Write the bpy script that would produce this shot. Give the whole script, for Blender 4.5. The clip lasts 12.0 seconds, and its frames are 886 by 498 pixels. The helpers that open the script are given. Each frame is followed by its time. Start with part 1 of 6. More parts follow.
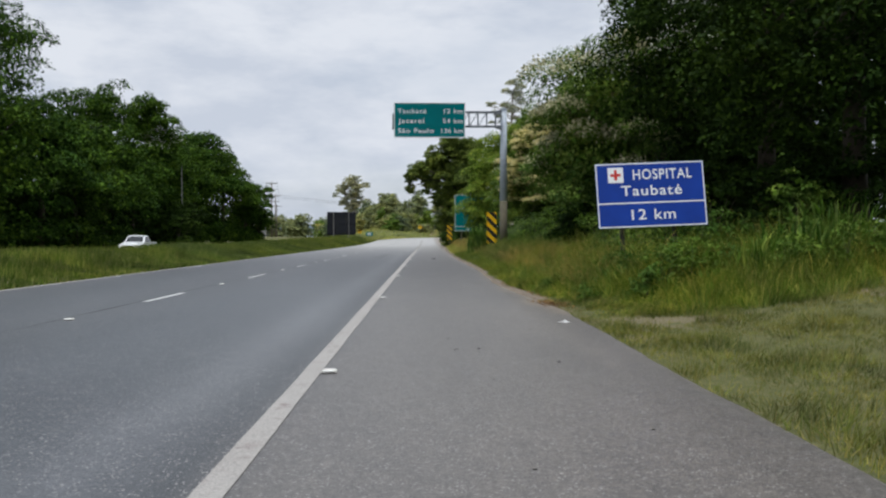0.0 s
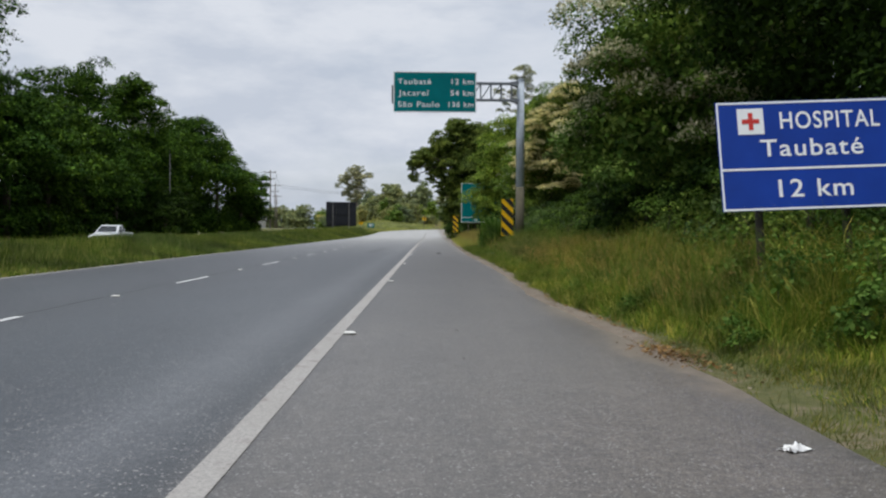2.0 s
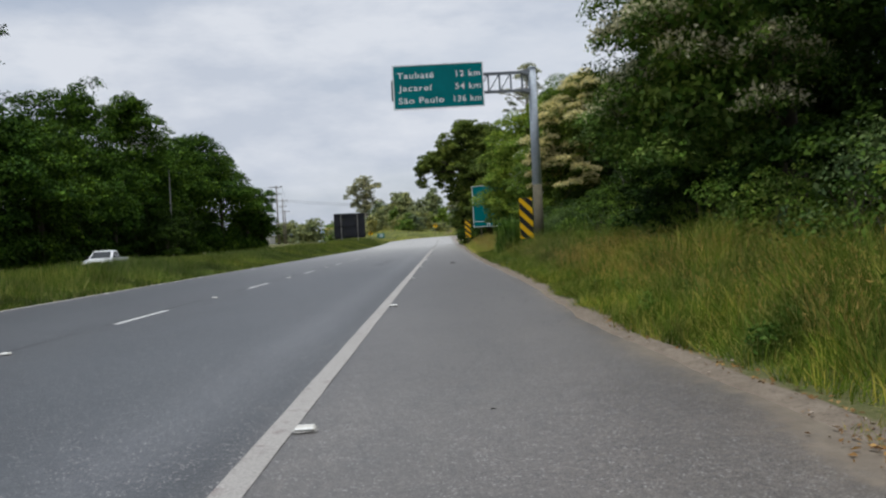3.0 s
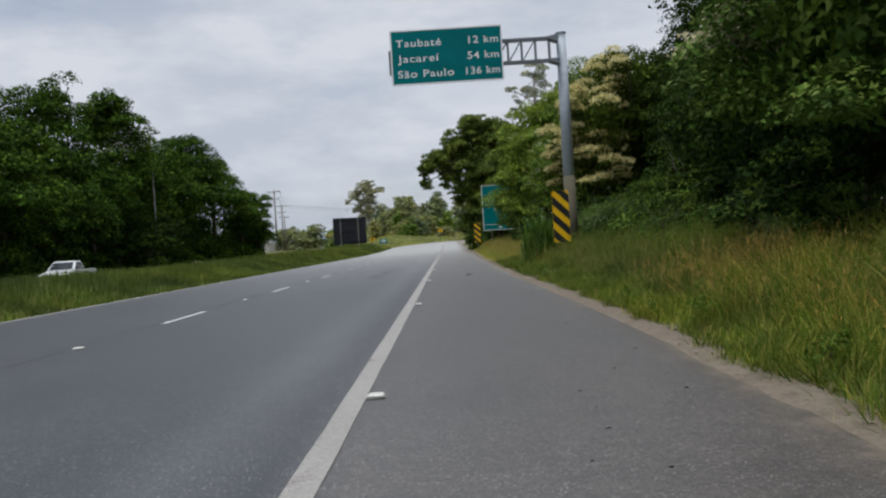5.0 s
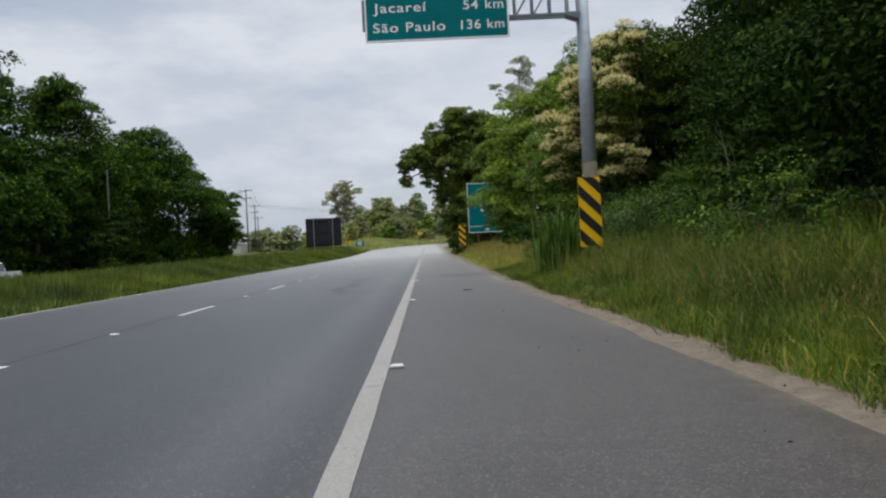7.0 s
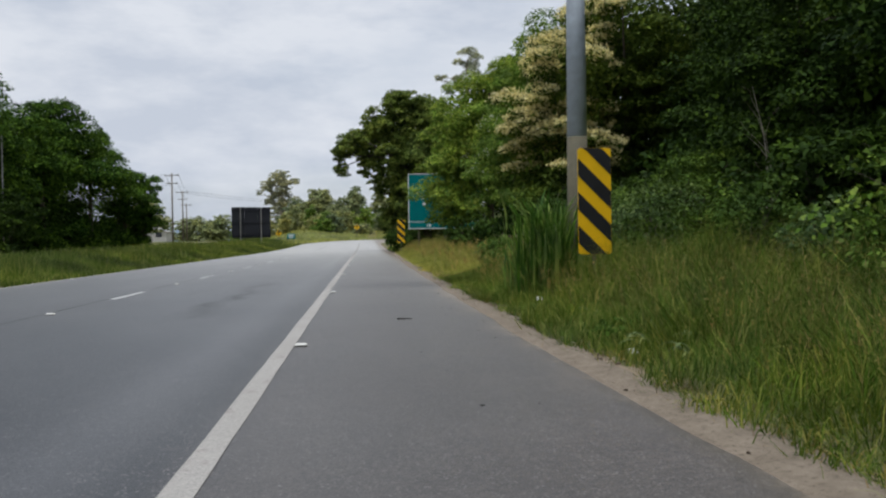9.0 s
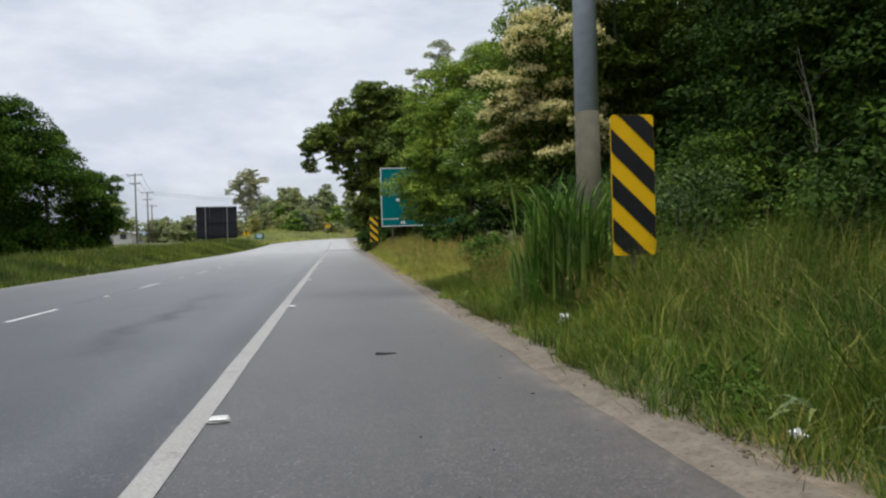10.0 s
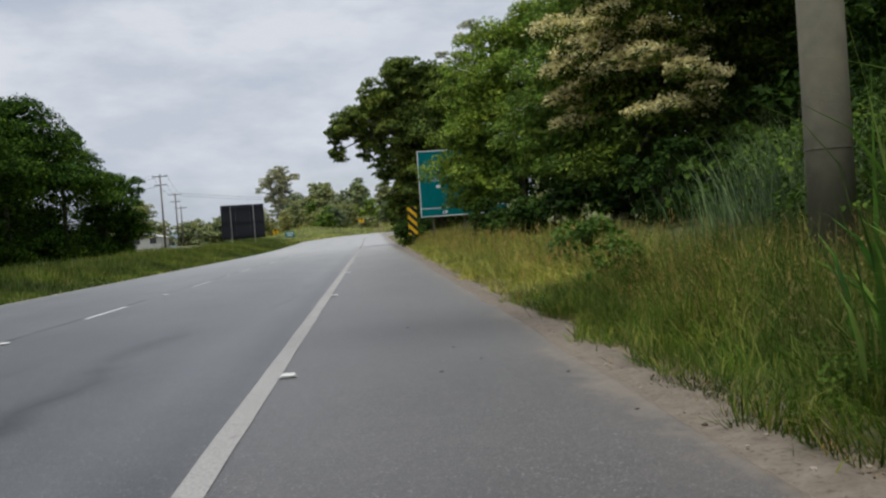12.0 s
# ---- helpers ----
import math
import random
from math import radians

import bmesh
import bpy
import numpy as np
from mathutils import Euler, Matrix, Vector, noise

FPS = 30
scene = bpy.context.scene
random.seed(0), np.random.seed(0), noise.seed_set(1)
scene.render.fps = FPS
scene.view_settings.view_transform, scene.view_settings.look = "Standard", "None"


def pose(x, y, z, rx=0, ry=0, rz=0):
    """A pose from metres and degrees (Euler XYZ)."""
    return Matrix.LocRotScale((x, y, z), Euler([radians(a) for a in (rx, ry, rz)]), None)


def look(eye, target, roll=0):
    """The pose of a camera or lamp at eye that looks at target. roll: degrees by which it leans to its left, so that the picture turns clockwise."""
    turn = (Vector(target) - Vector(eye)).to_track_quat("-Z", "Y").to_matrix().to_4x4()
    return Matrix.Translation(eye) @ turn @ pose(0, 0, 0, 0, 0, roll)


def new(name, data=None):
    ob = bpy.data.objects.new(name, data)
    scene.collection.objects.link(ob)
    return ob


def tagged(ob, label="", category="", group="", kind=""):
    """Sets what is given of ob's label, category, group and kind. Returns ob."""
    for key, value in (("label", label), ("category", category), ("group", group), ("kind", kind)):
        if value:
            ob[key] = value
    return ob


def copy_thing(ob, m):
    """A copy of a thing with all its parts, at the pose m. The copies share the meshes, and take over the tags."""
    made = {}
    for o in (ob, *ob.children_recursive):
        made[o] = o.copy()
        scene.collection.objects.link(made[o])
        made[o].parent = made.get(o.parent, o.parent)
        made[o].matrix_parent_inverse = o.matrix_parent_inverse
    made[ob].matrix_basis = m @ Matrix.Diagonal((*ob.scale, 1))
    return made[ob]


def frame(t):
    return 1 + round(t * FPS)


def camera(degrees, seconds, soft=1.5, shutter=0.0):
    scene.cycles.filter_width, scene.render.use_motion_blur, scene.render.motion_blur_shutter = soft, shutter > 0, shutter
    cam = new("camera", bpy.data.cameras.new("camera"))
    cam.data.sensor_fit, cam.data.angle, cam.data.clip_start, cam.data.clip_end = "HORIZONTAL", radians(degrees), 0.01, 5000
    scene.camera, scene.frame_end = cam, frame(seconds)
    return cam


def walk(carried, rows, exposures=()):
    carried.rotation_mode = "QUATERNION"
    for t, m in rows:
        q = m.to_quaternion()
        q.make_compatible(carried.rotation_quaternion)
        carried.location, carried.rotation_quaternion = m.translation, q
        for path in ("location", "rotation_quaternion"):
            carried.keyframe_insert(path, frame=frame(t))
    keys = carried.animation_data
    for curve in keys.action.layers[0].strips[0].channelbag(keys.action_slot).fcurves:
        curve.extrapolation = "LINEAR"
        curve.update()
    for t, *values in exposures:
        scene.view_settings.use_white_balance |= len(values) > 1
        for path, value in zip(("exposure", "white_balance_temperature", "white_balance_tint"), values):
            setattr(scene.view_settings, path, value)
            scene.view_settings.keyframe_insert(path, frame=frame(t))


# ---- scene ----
cam = camera(54.0, 12.0, soft=2.3)
PATH = [
    (0, (0.012, -3.597, 1.029), (0.048, -1.597, 1.001), 0.0),
    (0.5, (0.05, -1.977, 1.011), (0.143, 0.02, 0.973), -2.3),
    (1, (0.014, -0.372, 0.993), (0.08, 1.626, 0.958), -0.9),
    (1.5, (0.077, 1.303, 0.99), (0.16, 3.301, 0.952), -3.3),
    (2, (0.024, 2.921, 0.978), (0.05, 4.92, 0.932), 0.3),
    (2.5, (0.057, 4.66, 0.979), (0.112, 6.658, 0.94), -2.7),
    (4.5, (-0.151, 11.812, 0.939), (-0.316, 13.805, 0.916), 0.4),
    (5, (-0.218, 13.455, 0.96), (-0.23, 15.455, 0.942), -3.5),
    (5.5, (-0.294, 15.212, 0.993), (-0.305, 17.212, 0.966), -2.5),
    (6, (-0.366, 16.955, 0.986), (-0.346, 18.955, 0.96), -2.4),
    (6.5, (-0.416, 18.631, 0.951), (-0.449, 20.63, 0.928), -1.4),
    (7, (-0.454, 20.139, 0.947), (-0.416, 22.139, 0.934), -2.9),
    (8.8, (-0.146, 26.225, 0.973), (0.019, 28.218, 0.958), -0.8),
    (9, (-0.131, 26.833, 0.972), (0.047, 28.825, 0.947), -0.8),
    (9.5, (-0.085, 28.532, 0.985), (-0.029, 30.531, 0.977), -2.4),
    (10, (-0.05, 29.964, 0.996), (0.191, 31.949, 0.963), -1.7),
    (10.5, (-0.027, 31.621, 0.987), (-0.022, 33.621, 0.967), 0.1),
    (11, (-0.022, 33.287, 0.989), (0.009, 35.286, 0.97), -1.6),
    (11.5, (-0.072, 34.889, 1.009), (-0.093, 36.889, 0.972), -1.5),
    (12, (-0.06, 36.548, 0.993), (0.101, 38.541, 0.943), -4.2),
]
walk(cam, [(t, look(eye, target, roll)) for t, eye, target, roll in PATH],
     exposures=[(0.0, 0.0, 6000, 8), (1.5, -0.06, 6000, 8), (2.5, -0.08, 6000, 8), (4.5, -0.13, 5990, 8), (5.5, -0.22, 5990, 8), (7.0, -0.10, 6010, 8), (9.5, 0.01, 6010, 8), (10.0, 0.12, 6010, 8), (10.5, 0.12, 6010, 8), (11.1, -0.13, 6020, 8), (12.0, -0.14, 6020, 8)])

# ---- world, sun, exposure ----
world = bpy.data.worlds.new("world")
scene.world = world
world.use_nodes = True
wn = world.node_tree
wn.nodes.clear()
SUN_EL, SUN_AZ = radians(77), radians(222)  # elevation; azimuth clockwise from +y


def wnode(kind):
    return wn.nodes.new(kind)


w_out = wnode("ShaderNodeOutputWorld")
w_bg = wnode("ShaderNodeBackground")
w_sky = wnode("ShaderNodeTexSky")
w_sky.sky_type, w_sky.sun_disc, w_sky.sun_elevation, w_sky.sun_rotation = "NISHITA", False, SUN_EL, SUN_AZ
w_sky.dust_density = 2.0
w_co = wnode("ShaderNodeTexCoord")
w_map = wnode("ShaderNodeMapping")
w_map.inputs["Scale"].default_value = (1.0, 1.0, 2.8)
w_n1 = wnode("ShaderNodeTexNoise")
w_n1.inputs["Scale"].default_value = 1.9
w_n1.inputs["Detail"].default_value = 6.0
w_n1.inputs["Roughness"].default_value = 0.58
w_n2 = wnode("ShaderNodeTexNoise")
w_n2.inputs["Scale"].default_value = 4.5
w_n2.inputs["Detail"].default_value = 7.0
w_n2.inputs["Roughness"].default_value = 0.6
w_cov = wnode("ShaderNodeMapRange")
w_cov.inputs["From Min"].default_value = 0.30
w_cov.inputs["From Max"].default_value = 0.55
w_cov.inputs["To Min"].default_value = 0.45
w_cov.inputs["To Max"].default_value = 1.0
w_ramp = wnode("ShaderNodeValToRGB")
w_ramp.color_ramp.elements[0].position = 0.40
w_ramp.color_ramp.elements[0].color = (6.1, 6.25, 6.75, 1)
w_ramp.color_ramp.elements[1].position = 0.60
w_ramp.color_ramp.elements[1].color = (7.85, 7.75, 7.9, 1)
w_mix = wnode("ShaderNodeMix")
w_mix.data_type = "RGBA"
wl = wn.links.new
wl(w_co.outputs["Generated"], w_map.inputs["Vector"])
wl(w_map.outputs["Vector"], w_n1.inputs["Vector"])
wl(w_map.outputs["Vector"], w_n2.inputs["Vector"])
wl(w_n1.outputs["Fac"], w_cov.inputs["Value"])
wl(w_n2.outputs["Fac"], w_ramp.inputs["Fac"])
wl(w_cov.outputs["Result"], w_mix.inputs["Factor"])
wl(w_sky.outputs["Color"], w_mix.inputs["A"])
wl(w_ramp.outputs["Color"], w_mix.inputs["B"])
wl(w_mix.outputs["Result"], w_bg.inputs["Color"])
w_bg.inputs["Strength"].default_value = 0.1
wl(w_bg.outputs["Background"], w_out.inputs["Surface"])

sun_data = bpy.data.lights.new("sun", "SUN")
sun_data.energy, sun_data.angle, sun_data.color = 3.2, radians(18.0), (1.0, 0.96, 0.90)
sun = new("sun", sun_data)
sun_way = Vector((math.sin(SUN_AZ) * math.cos(SUN_EL), math.cos(SUN_AZ) * math.cos(SUN_EL), math.sin(SUN_EL)))
sun.matrix_world = look(sun_way * 200, (0, 0, 0))


# ---- materials ----
class Mat:
    """A node material with a few short builders."""

    def __init__(self, name, rough=0.8, metal=0.0, spec=0.3):
        self.m = bpy.data.materials.new(name)
        self.m.use_nodes = True
        self.t = self.m.node_tree
        self.b = self.t.nodes["Principled BSDF"]
        self.b.inputs["Roughness"].default_value = rough
        self.b.inputs["Metallic"].default_value = metal
        self.b.inputs["Specular IOR Level"].default_value = spec
        self.co = self.t.nodes.new("ShaderNodeTexCoord").outputs["Object"]

    def link(self, a, b):
        self.t.links.new(a, b)

    def noise(self, scale, detail=4.0, rough=0.55, stretch=None):
        n = self.t.nodes.new("ShaderNodeTexNoise")
        n.inputs["Scale"].default_value = scale
        n.inputs["Detail"].default_value = detail
        n.inputs["Roughness"].default_value = rough
        co = self.co
        if stretch:
            mp = self.t.nodes.new("ShaderNodeMapping")
            mp.inputs["Scale"].default_value = stretch
            self.link(co, mp.inputs["Vector"])
            co = mp.outputs["Vector"]
        self.link(co, n.inputs["Vector"])
        return n.outputs["Fac"]

    def island(self):
        return self.t.nodes.new("ShaderNodeNewGeometry").outputs["Random Per Island"]

    def rand(self):
        return self.t.nodes.new("ShaderNodeObjectInfo").outputs["Random"]

    def axis(self, which):
        n = self.t.nodes.new("ShaderNodeSeparateXYZ")
        self.link(self.co, n.inputs["Vector"])
        return n.outputs[which]

    def ramp(self, fac, stops):
        n = self.t.nodes.new("ShaderNodeValToRGB")
        e = n.color_ramp.elements
        while len(e) < len(stops):
            e.new(0.5)
        for el, (p, c) in zip(e, stops):
            el.position = p
            el.color = (*c, 1) if len(c) == 3 else c
        self.link(fac, n.inputs["Fac"])
        return n.outputs["Color"]

    def span(self, fac, a, b, c=0.0, d=1.0):
        n = self.t.nodes.new("ShaderNodeMapRange")
        for k, v in zip(("From Min", "From Max", "To Min", "To Max"), (a, b, c, d)):
            n.inputs[k].default_value = v
        self.link(fac, n.inputs["Value"])
        return n.outputs["Result"]

    def math(self, op, a, b):
        n = self.t.nodes.new("ShaderNodeMath")
        n.operation = op
        for i, v in enumerate((a, b)):
            if isinstance(v, (int, float)):
                n.inputs[i].default_value = v
            else:
                self.link(v, n.inputs[i])
        return n.outputs[0]

    def mix(self, fac, a, b, blend="MIX"):
        n = self.t.nodes.new("ShaderNodeMix")
        n.data_type, n.blend_type = "RGBA", blend
        if isinstance(fac, (int, float)):
            n.inputs["Factor"].default_value = fac
        else:
            self.link(fac, n.inputs["Factor"])
        for k, v in (("A", a), ("B", b)):
            if isinstance(v, tuple):
                n.inputs[k].default_value = (*v, 1)
            else:
                self.link(v, n.inputs[k])
        return n.outputs["Result"]

    def color(self, c):
        if isinstance(c, tuple):
            self.b.inputs["Base Color"].default_value = (*c, 1)
        else:
            self.link(c, self.b.inputs["Base Color"])
        return self

    def bump(self, h, strength=0.4, dist=0.01):
        n = self.t.nodes.new("ShaderNodeBump")
        n.inputs["Strength"].default_value = strength
        n.inputs["Distance"].default_value = dist
        self.link(h, n.inputs["Height"])
        self.link(n.outputs["Normal"], self.b.inputs["Normal"])
        return self

    def rough(self, fac):
        self.link(fac, self.b.inputs["Roughness"])
        return self

    def thin(self, c, share=0.3):
        """Lets part of the light through, as leaves and blades do."""
        tr = self.t.nodes.new("ShaderNodeBsdfTranslucent")
        if isinstance(c, tuple):
            tr.inputs["Color"].default_value = (*c, 1)
        else:
            self.link(c, tr.inputs["Color"])
        mx = self.t.nodes.new("ShaderNodeMixShader")
        mx.inputs["Fac"].default_value = share
        out = self.t.nodes["Material Output"]
        self.link(self.b.outputs["BSDF"], mx.inputs[1])
        self.link(tr.outputs["BSDF"], mx.inputs[2])
        self.link(mx.outputs["Shader"], out.inputs["Surface"])
        return self


def leafy(name, dark, mid, light, share=0.25, rough=0.65, patch=0.35, knee=0.45, vary=1.0):
    m = Mat(name, rough, 0, 0.05)
    c = m.ramp(m.island(), [(0.0, dark), (knee, mid), (1.0, light)])
    def tint(r, g, b):
        return m.mix(1.0, c, tuple(1 + vary * (v - 1) for v in (r, g, b)), "MULTIPLY")
    c = m.mix(m.span(m.noise(patch, 3), 0.35, 0.65), c, tint(1.35, 1.2, 0.85))
    c = m.mix(m.span(m.noise(patch * 3.2, 2), 0.35, 0.65), tint(0.56, 0.58, 0.66), tint(1.34, 1.28, 1.0))
    c = m.mix(m.rand(), tint(0.80, 0.84, 0.92), tint(1.28, 1.14, 1.0))
    m.color(c).thin(c, share)
    return m.m


def plain(name, base, rough=0.6, metal=0.0, spec=0.4, grain=12.0, amount=0.12, bump=0.0, dirt=None):
    m = Mat(name, rough, metal, spec)
    lo = tuple(v * (1 - amount) for v in base)
    hi = tuple(min(1, v * (1 + amount)) for v in base)
    c = m.ramp(m.noise(grain, 5), [(0.3, lo), (0.7, hi)])
    if dirt:
        c = m.mix(m.span(m.noise(grain * 0.23, 6, 0.65), 0.5, 0.8, 0, 0.7), c, dirt)
    m.color(c)
    m.rough(m.span(m.noise(grain * 0.5, 3), 0.3, 0.7, rough * 0.85, min(1, rough * 1.15)))
    if bump:
        m.bump(m.noise(grain * 3, 4), bump, 0.01)
    return m.m


def asphalt_material():
    m = Mat("asphalt", 0.47, 0, 0.7)
    grain = m.noise(115, 2, 0.6)
    fine = m.noise(130, 2, 0.6)
    blot = m.noise(0.9, 5, 0.6, (1.0, 0.22, 1.0))
    x = m.axis("X")
    # worn wheel paths, and a browner shoulder
    across = m.ramp(m.span(x, -8.6, 2.0), [
        (0, (0.0500, 0.0507, 0.0505)), (0.1, (0.0405, 0.0440, 0.0510)), (0.2, (0.0350, 0.0405, 0.0465)), (0.32, (0.0432, 0.0474, 0.0540)),
        (0.395, (0.0365, 0.0405, 0.0459)), (0.5, (0.0372, 0.0425, 0.0496)), (0.615, (0.0400, 0.0450, 0.0515)), (0.668, (0.0640, 0.0680, 0.0750)), (0.692, (0.0520, 0.0555, 0.0610)),
        (0.712, (0.0324, 0.0359, 0.0398)), (0.745, (0.0836, 0.0769, 0.0714)), (0.85, (0.0910, 0.0822, 0.0750)), (0.95, (0.1039, 0.0935, 0.0849)), (1, (0.0993, 0.0903, 0.0838))])
    c = m.mix(m.span(grain, 0.33, 0.67), m.mix(1.0, across, (0.52, 0.52, 0.52), "MULTIPLY"), m.mix(1.0, across, (1.5, 1.5, 1.48), "MULTIPLY"))
    c = m.mix(m.span(fine, 0.3, 0.7, 0.0, 0.7), c, m.mix(1.0, c, (0.72, 0.72, 0.72), "MULTIPLY"))
    c = m.mix(m.span(blot, 0.36, 0.68, 0.0, 0.75), c, m.mix(1.0, c, (0.70, 0.715, 0.735), "MULTIPLY"))
    mottle = m.noise(26, 3, 0.65)
    c = m.mix(m.span(mottle, 0.40, 0.60), m.mix(1.0, c, (0.80, 0.80, 0.81), "MULTIPLY"), m.mix(1.0, c, (1.22, 1.215, 1.20), "MULTIPLY"))
    cloud = m.noise(5.0, 5, 0.65)
    c = m.mix(m.span(cloud, 0.35, 0.68), m.mix(1.0, c, (0.88, 0.88, 0.89), "MULTIPLY"), m.mix(1.0, c, (1.12, 1.11, 1.10), "MULTIPLY"))
    v = m.t.nodes.new("ShaderNodeTexVoronoi")
    v.inputs["Scale"].default_value = 42.0
    m.link(m.co, v.inputs["Vector"])
    c = m.mix(m.math("MULTIPLY", m.span(v.outputs["Distance"], 0.14, 0.30, 0.9, 0.0), m.span(m.noise(9.0, 3), 0.36, 0.58)), c, (0.27, 0.262, 0.25))
    c = m.mix(m.span(m.noise(1.3, 6, 0.7, (1.0, 0.5, 1.0)), 0.62, 0.74, 0.0, 0.55), c, (0.038, 0.039, 0.042))
    c = m.mix(m.span(m.noise(2.1, 6, 0.7), 0.63, 0.72, 0.0, 0.4), c, (0.15, 0.137, 0.123))
    c = m.mix(m.span(m.noise(0.55, 6, 0.65, (1.0, 0.35, 1.0)), 0.5, 0.72, 0.0, 0.45), c, m.mix(1.0, c, (1.32, 1.29, 1.25), "MULTIPLY"))
    c = m.mix(m.span(m.noise(13, 4, 0.6), 0.66, 0.72, 0.0, 0.5), c, m.mix(1.0, c, (0.5, 0.5, 0.52), "MULTIPLY"))
    # dark tyre smear that wanders along the lane
    y = m.axis("Y")
    gloss = m.span(grain, 0.33, 0.67, 0.56, 0.84)
    # a polished streak beside the edge line
    gloss = m.math("MULTIPLY", gloss, m.span(m.math("ABSOLUTE", m.math("ADD", x, 1.50), 0.0), 0.05, 0.34, 1.28, 1.0))
    wander = m.span(m.noise(0.5, 3, 0.5), 0.3, 0.7, -0.22, 0.22)
    for mid, y0, y1, half, depth in ((2.42, 37.0, 48.5, 0.20, 1.0), (3.28, 42.0, 45.5, 0.10, 0.7), (1.5, 47.0, 56.0, 0.10, 0.5)):
        away = m.math("ABSOLUTE", m.math("ADD", m.math("ADD", x, mid), wander), 0.0)
        smear = m.math("MULTIPLY", m.span(away, 0.0, half * 1.5, depth, 0.0), m.math("MULTIPLY", m.span(y, y0, y0 + 2.5, 0.0, 1.0), m.span(y, y1 - 2.5, y1, 1.0, 0.0)))
        smear = m.math("MULTIPLY", smear, m.span(m.noise(1.3, 4, 0.6, (1.0, 0.5, 1.0)), 0.35, 0.55, 0.35, 1.0))
        c = m.mix(smear, c, m.mix(1.0, c, (0.40, 0.41, 0.44), "MULTIPLY"))
        gloss = m.math("MULTIPLY", gloss, m.span(smear, 0.0, 1.0, 1.0, 0.3))
    # colour scaled along the road: 1.36 before y 8, 0.78 past y 22
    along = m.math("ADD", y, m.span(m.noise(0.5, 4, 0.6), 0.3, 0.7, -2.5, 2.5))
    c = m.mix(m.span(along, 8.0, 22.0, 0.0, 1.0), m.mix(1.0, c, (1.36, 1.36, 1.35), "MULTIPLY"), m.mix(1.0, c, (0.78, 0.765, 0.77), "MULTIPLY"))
    # sun and sky glare far along the road, painted as pale colour
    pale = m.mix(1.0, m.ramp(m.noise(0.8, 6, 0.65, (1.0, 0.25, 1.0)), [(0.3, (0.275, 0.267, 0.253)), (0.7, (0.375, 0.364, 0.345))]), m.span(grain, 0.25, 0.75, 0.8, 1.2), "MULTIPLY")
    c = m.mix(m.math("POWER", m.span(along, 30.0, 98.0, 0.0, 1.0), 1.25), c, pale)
    dust = m.math("ADD", x, m.span(m.noise(1.1, 6, 0.65, (1.0, 0.6, 1.0)), 0.3, 0.7, -0.22, 0.22))
    dust = m.math("ADD", dust, m.span(m.axis("Y"), 6.5, 9.6, -0.66, 0.02))
    dust = m.math("ADD", dust, m.span(m.axis("Y"), 31.0, 40.0, -0.22, 0.06))
    dust = m.math("ADD", dust, m.span(m.noise(7.0, 5, 0.7), 0.3, 0.7, -0.12, 0.12))
    grit = m.ramp(m.noise(6.0, 6, 0.7), [(0.25, (0.124, 0.100, 0.075)), (0.5, (0.182, 0.150, 0.116)), (0.8, (0.255, 0.213, 0.166))])
    grit = m.mix(m.span(m.noise(32, 5, 0.75), 0.56, 0.68, 0, 0.6), grit, (0.095, 0.075, 0.056))
    c = m.mix(m.span(dust, 1.02, 1.34, 0.0, 0.30), c, grit)
    c = m.mix(m.span(dust, 1.24, 1.44, 0.0, 1.0), c, grit)
    m.color(c)
    m.link(gloss, m.b.inputs["Specular IOR Level"])
    m.bump(m.noise(70, 3, 0.7), 0.22, 0.008)
    return m.m


def ground_material():
    m = Mat("earth_and_turf", 0.95, 0, 0.15)
    turf = m.ramp(m.noise(11.0, 6, 0.75), [(0.25, (0.055, 0.068, 0.024)), (0.5, (0.105, 0.108, 0.042)), (0.75, (0.19, 0.165, 0.08))])
    earth = m.ramp(m.noise(9.0, 6, 0.7), [(0.3, (0.17, 0.13, 0.09)), (0.7, (0.28, 0.225, 0.165))])
    c = m.mix(m.span(m.noise(0.6, 5, 0.6), 0.60, 0.68), turf, earth)
    # trodden bare place beside the asphalt
    far = m.math("ADD", m.math("ABSOLUTE", m.math("MULTIPLY", m.math("ADD", m.axis("X"), -2.7), 0.8), 0.0), m.math("ABSOLUTE", m.math("ADD", m.axis("Y"), -6.9), 0.0))
    far = m.math("ADD", far, m.span(m.noise(3.2, 6, 0.7), 0.3, 0.7, -1.0, 1.0))
    c = m.mix(m.span(far, 0.4, 1.0, 0.6, 0.0), c, earth)
    # washed earth along the asphalt edge
    strip = m.math("ADD", m.axis("X"), m.span(m.noise(2.6, 6, 0.7), 0.3, 0.7, -0.22, 0.22))
    strip = m.math("MULTIPLY", m.span(strip, 1.78, 2.0, 1.0, 0.0), m.span(m.axis("Y"), 7.4, 9.0, 0.0, 1.0))
    strip = m.math("MULTIPLY", strip, m.span(m.axis("X"), 0.0, 0.5, 0.0, 1.0))
    c = m.mix(strip, c, earth)
    m.color(c)
    m.bump(m.noise(30, 5, 0.7), 0.8, 0.03)
    return m.m


def sand_material():
    m = Mat("sandy_earth", 0.95, 0, 0.15)
    c = m.ramp(m.noise(6.0, 6, 0.7), [(0.25, (0.124, 0.100, 0.075)), (0.5, (0.182, 0.150, 0.116)), (0.8, (0.255, 0.213, 0.166))])
    c = m.mix(m.span(m.noise(32, 5, 0.75), 0.53, 0.64, 0, 0.75), c, (0.085, 0.066, 0.048))
    m.color(c)
    m.bump(m.noise(60, 5, 0.7), 0.45, 0.015)
    return m.m


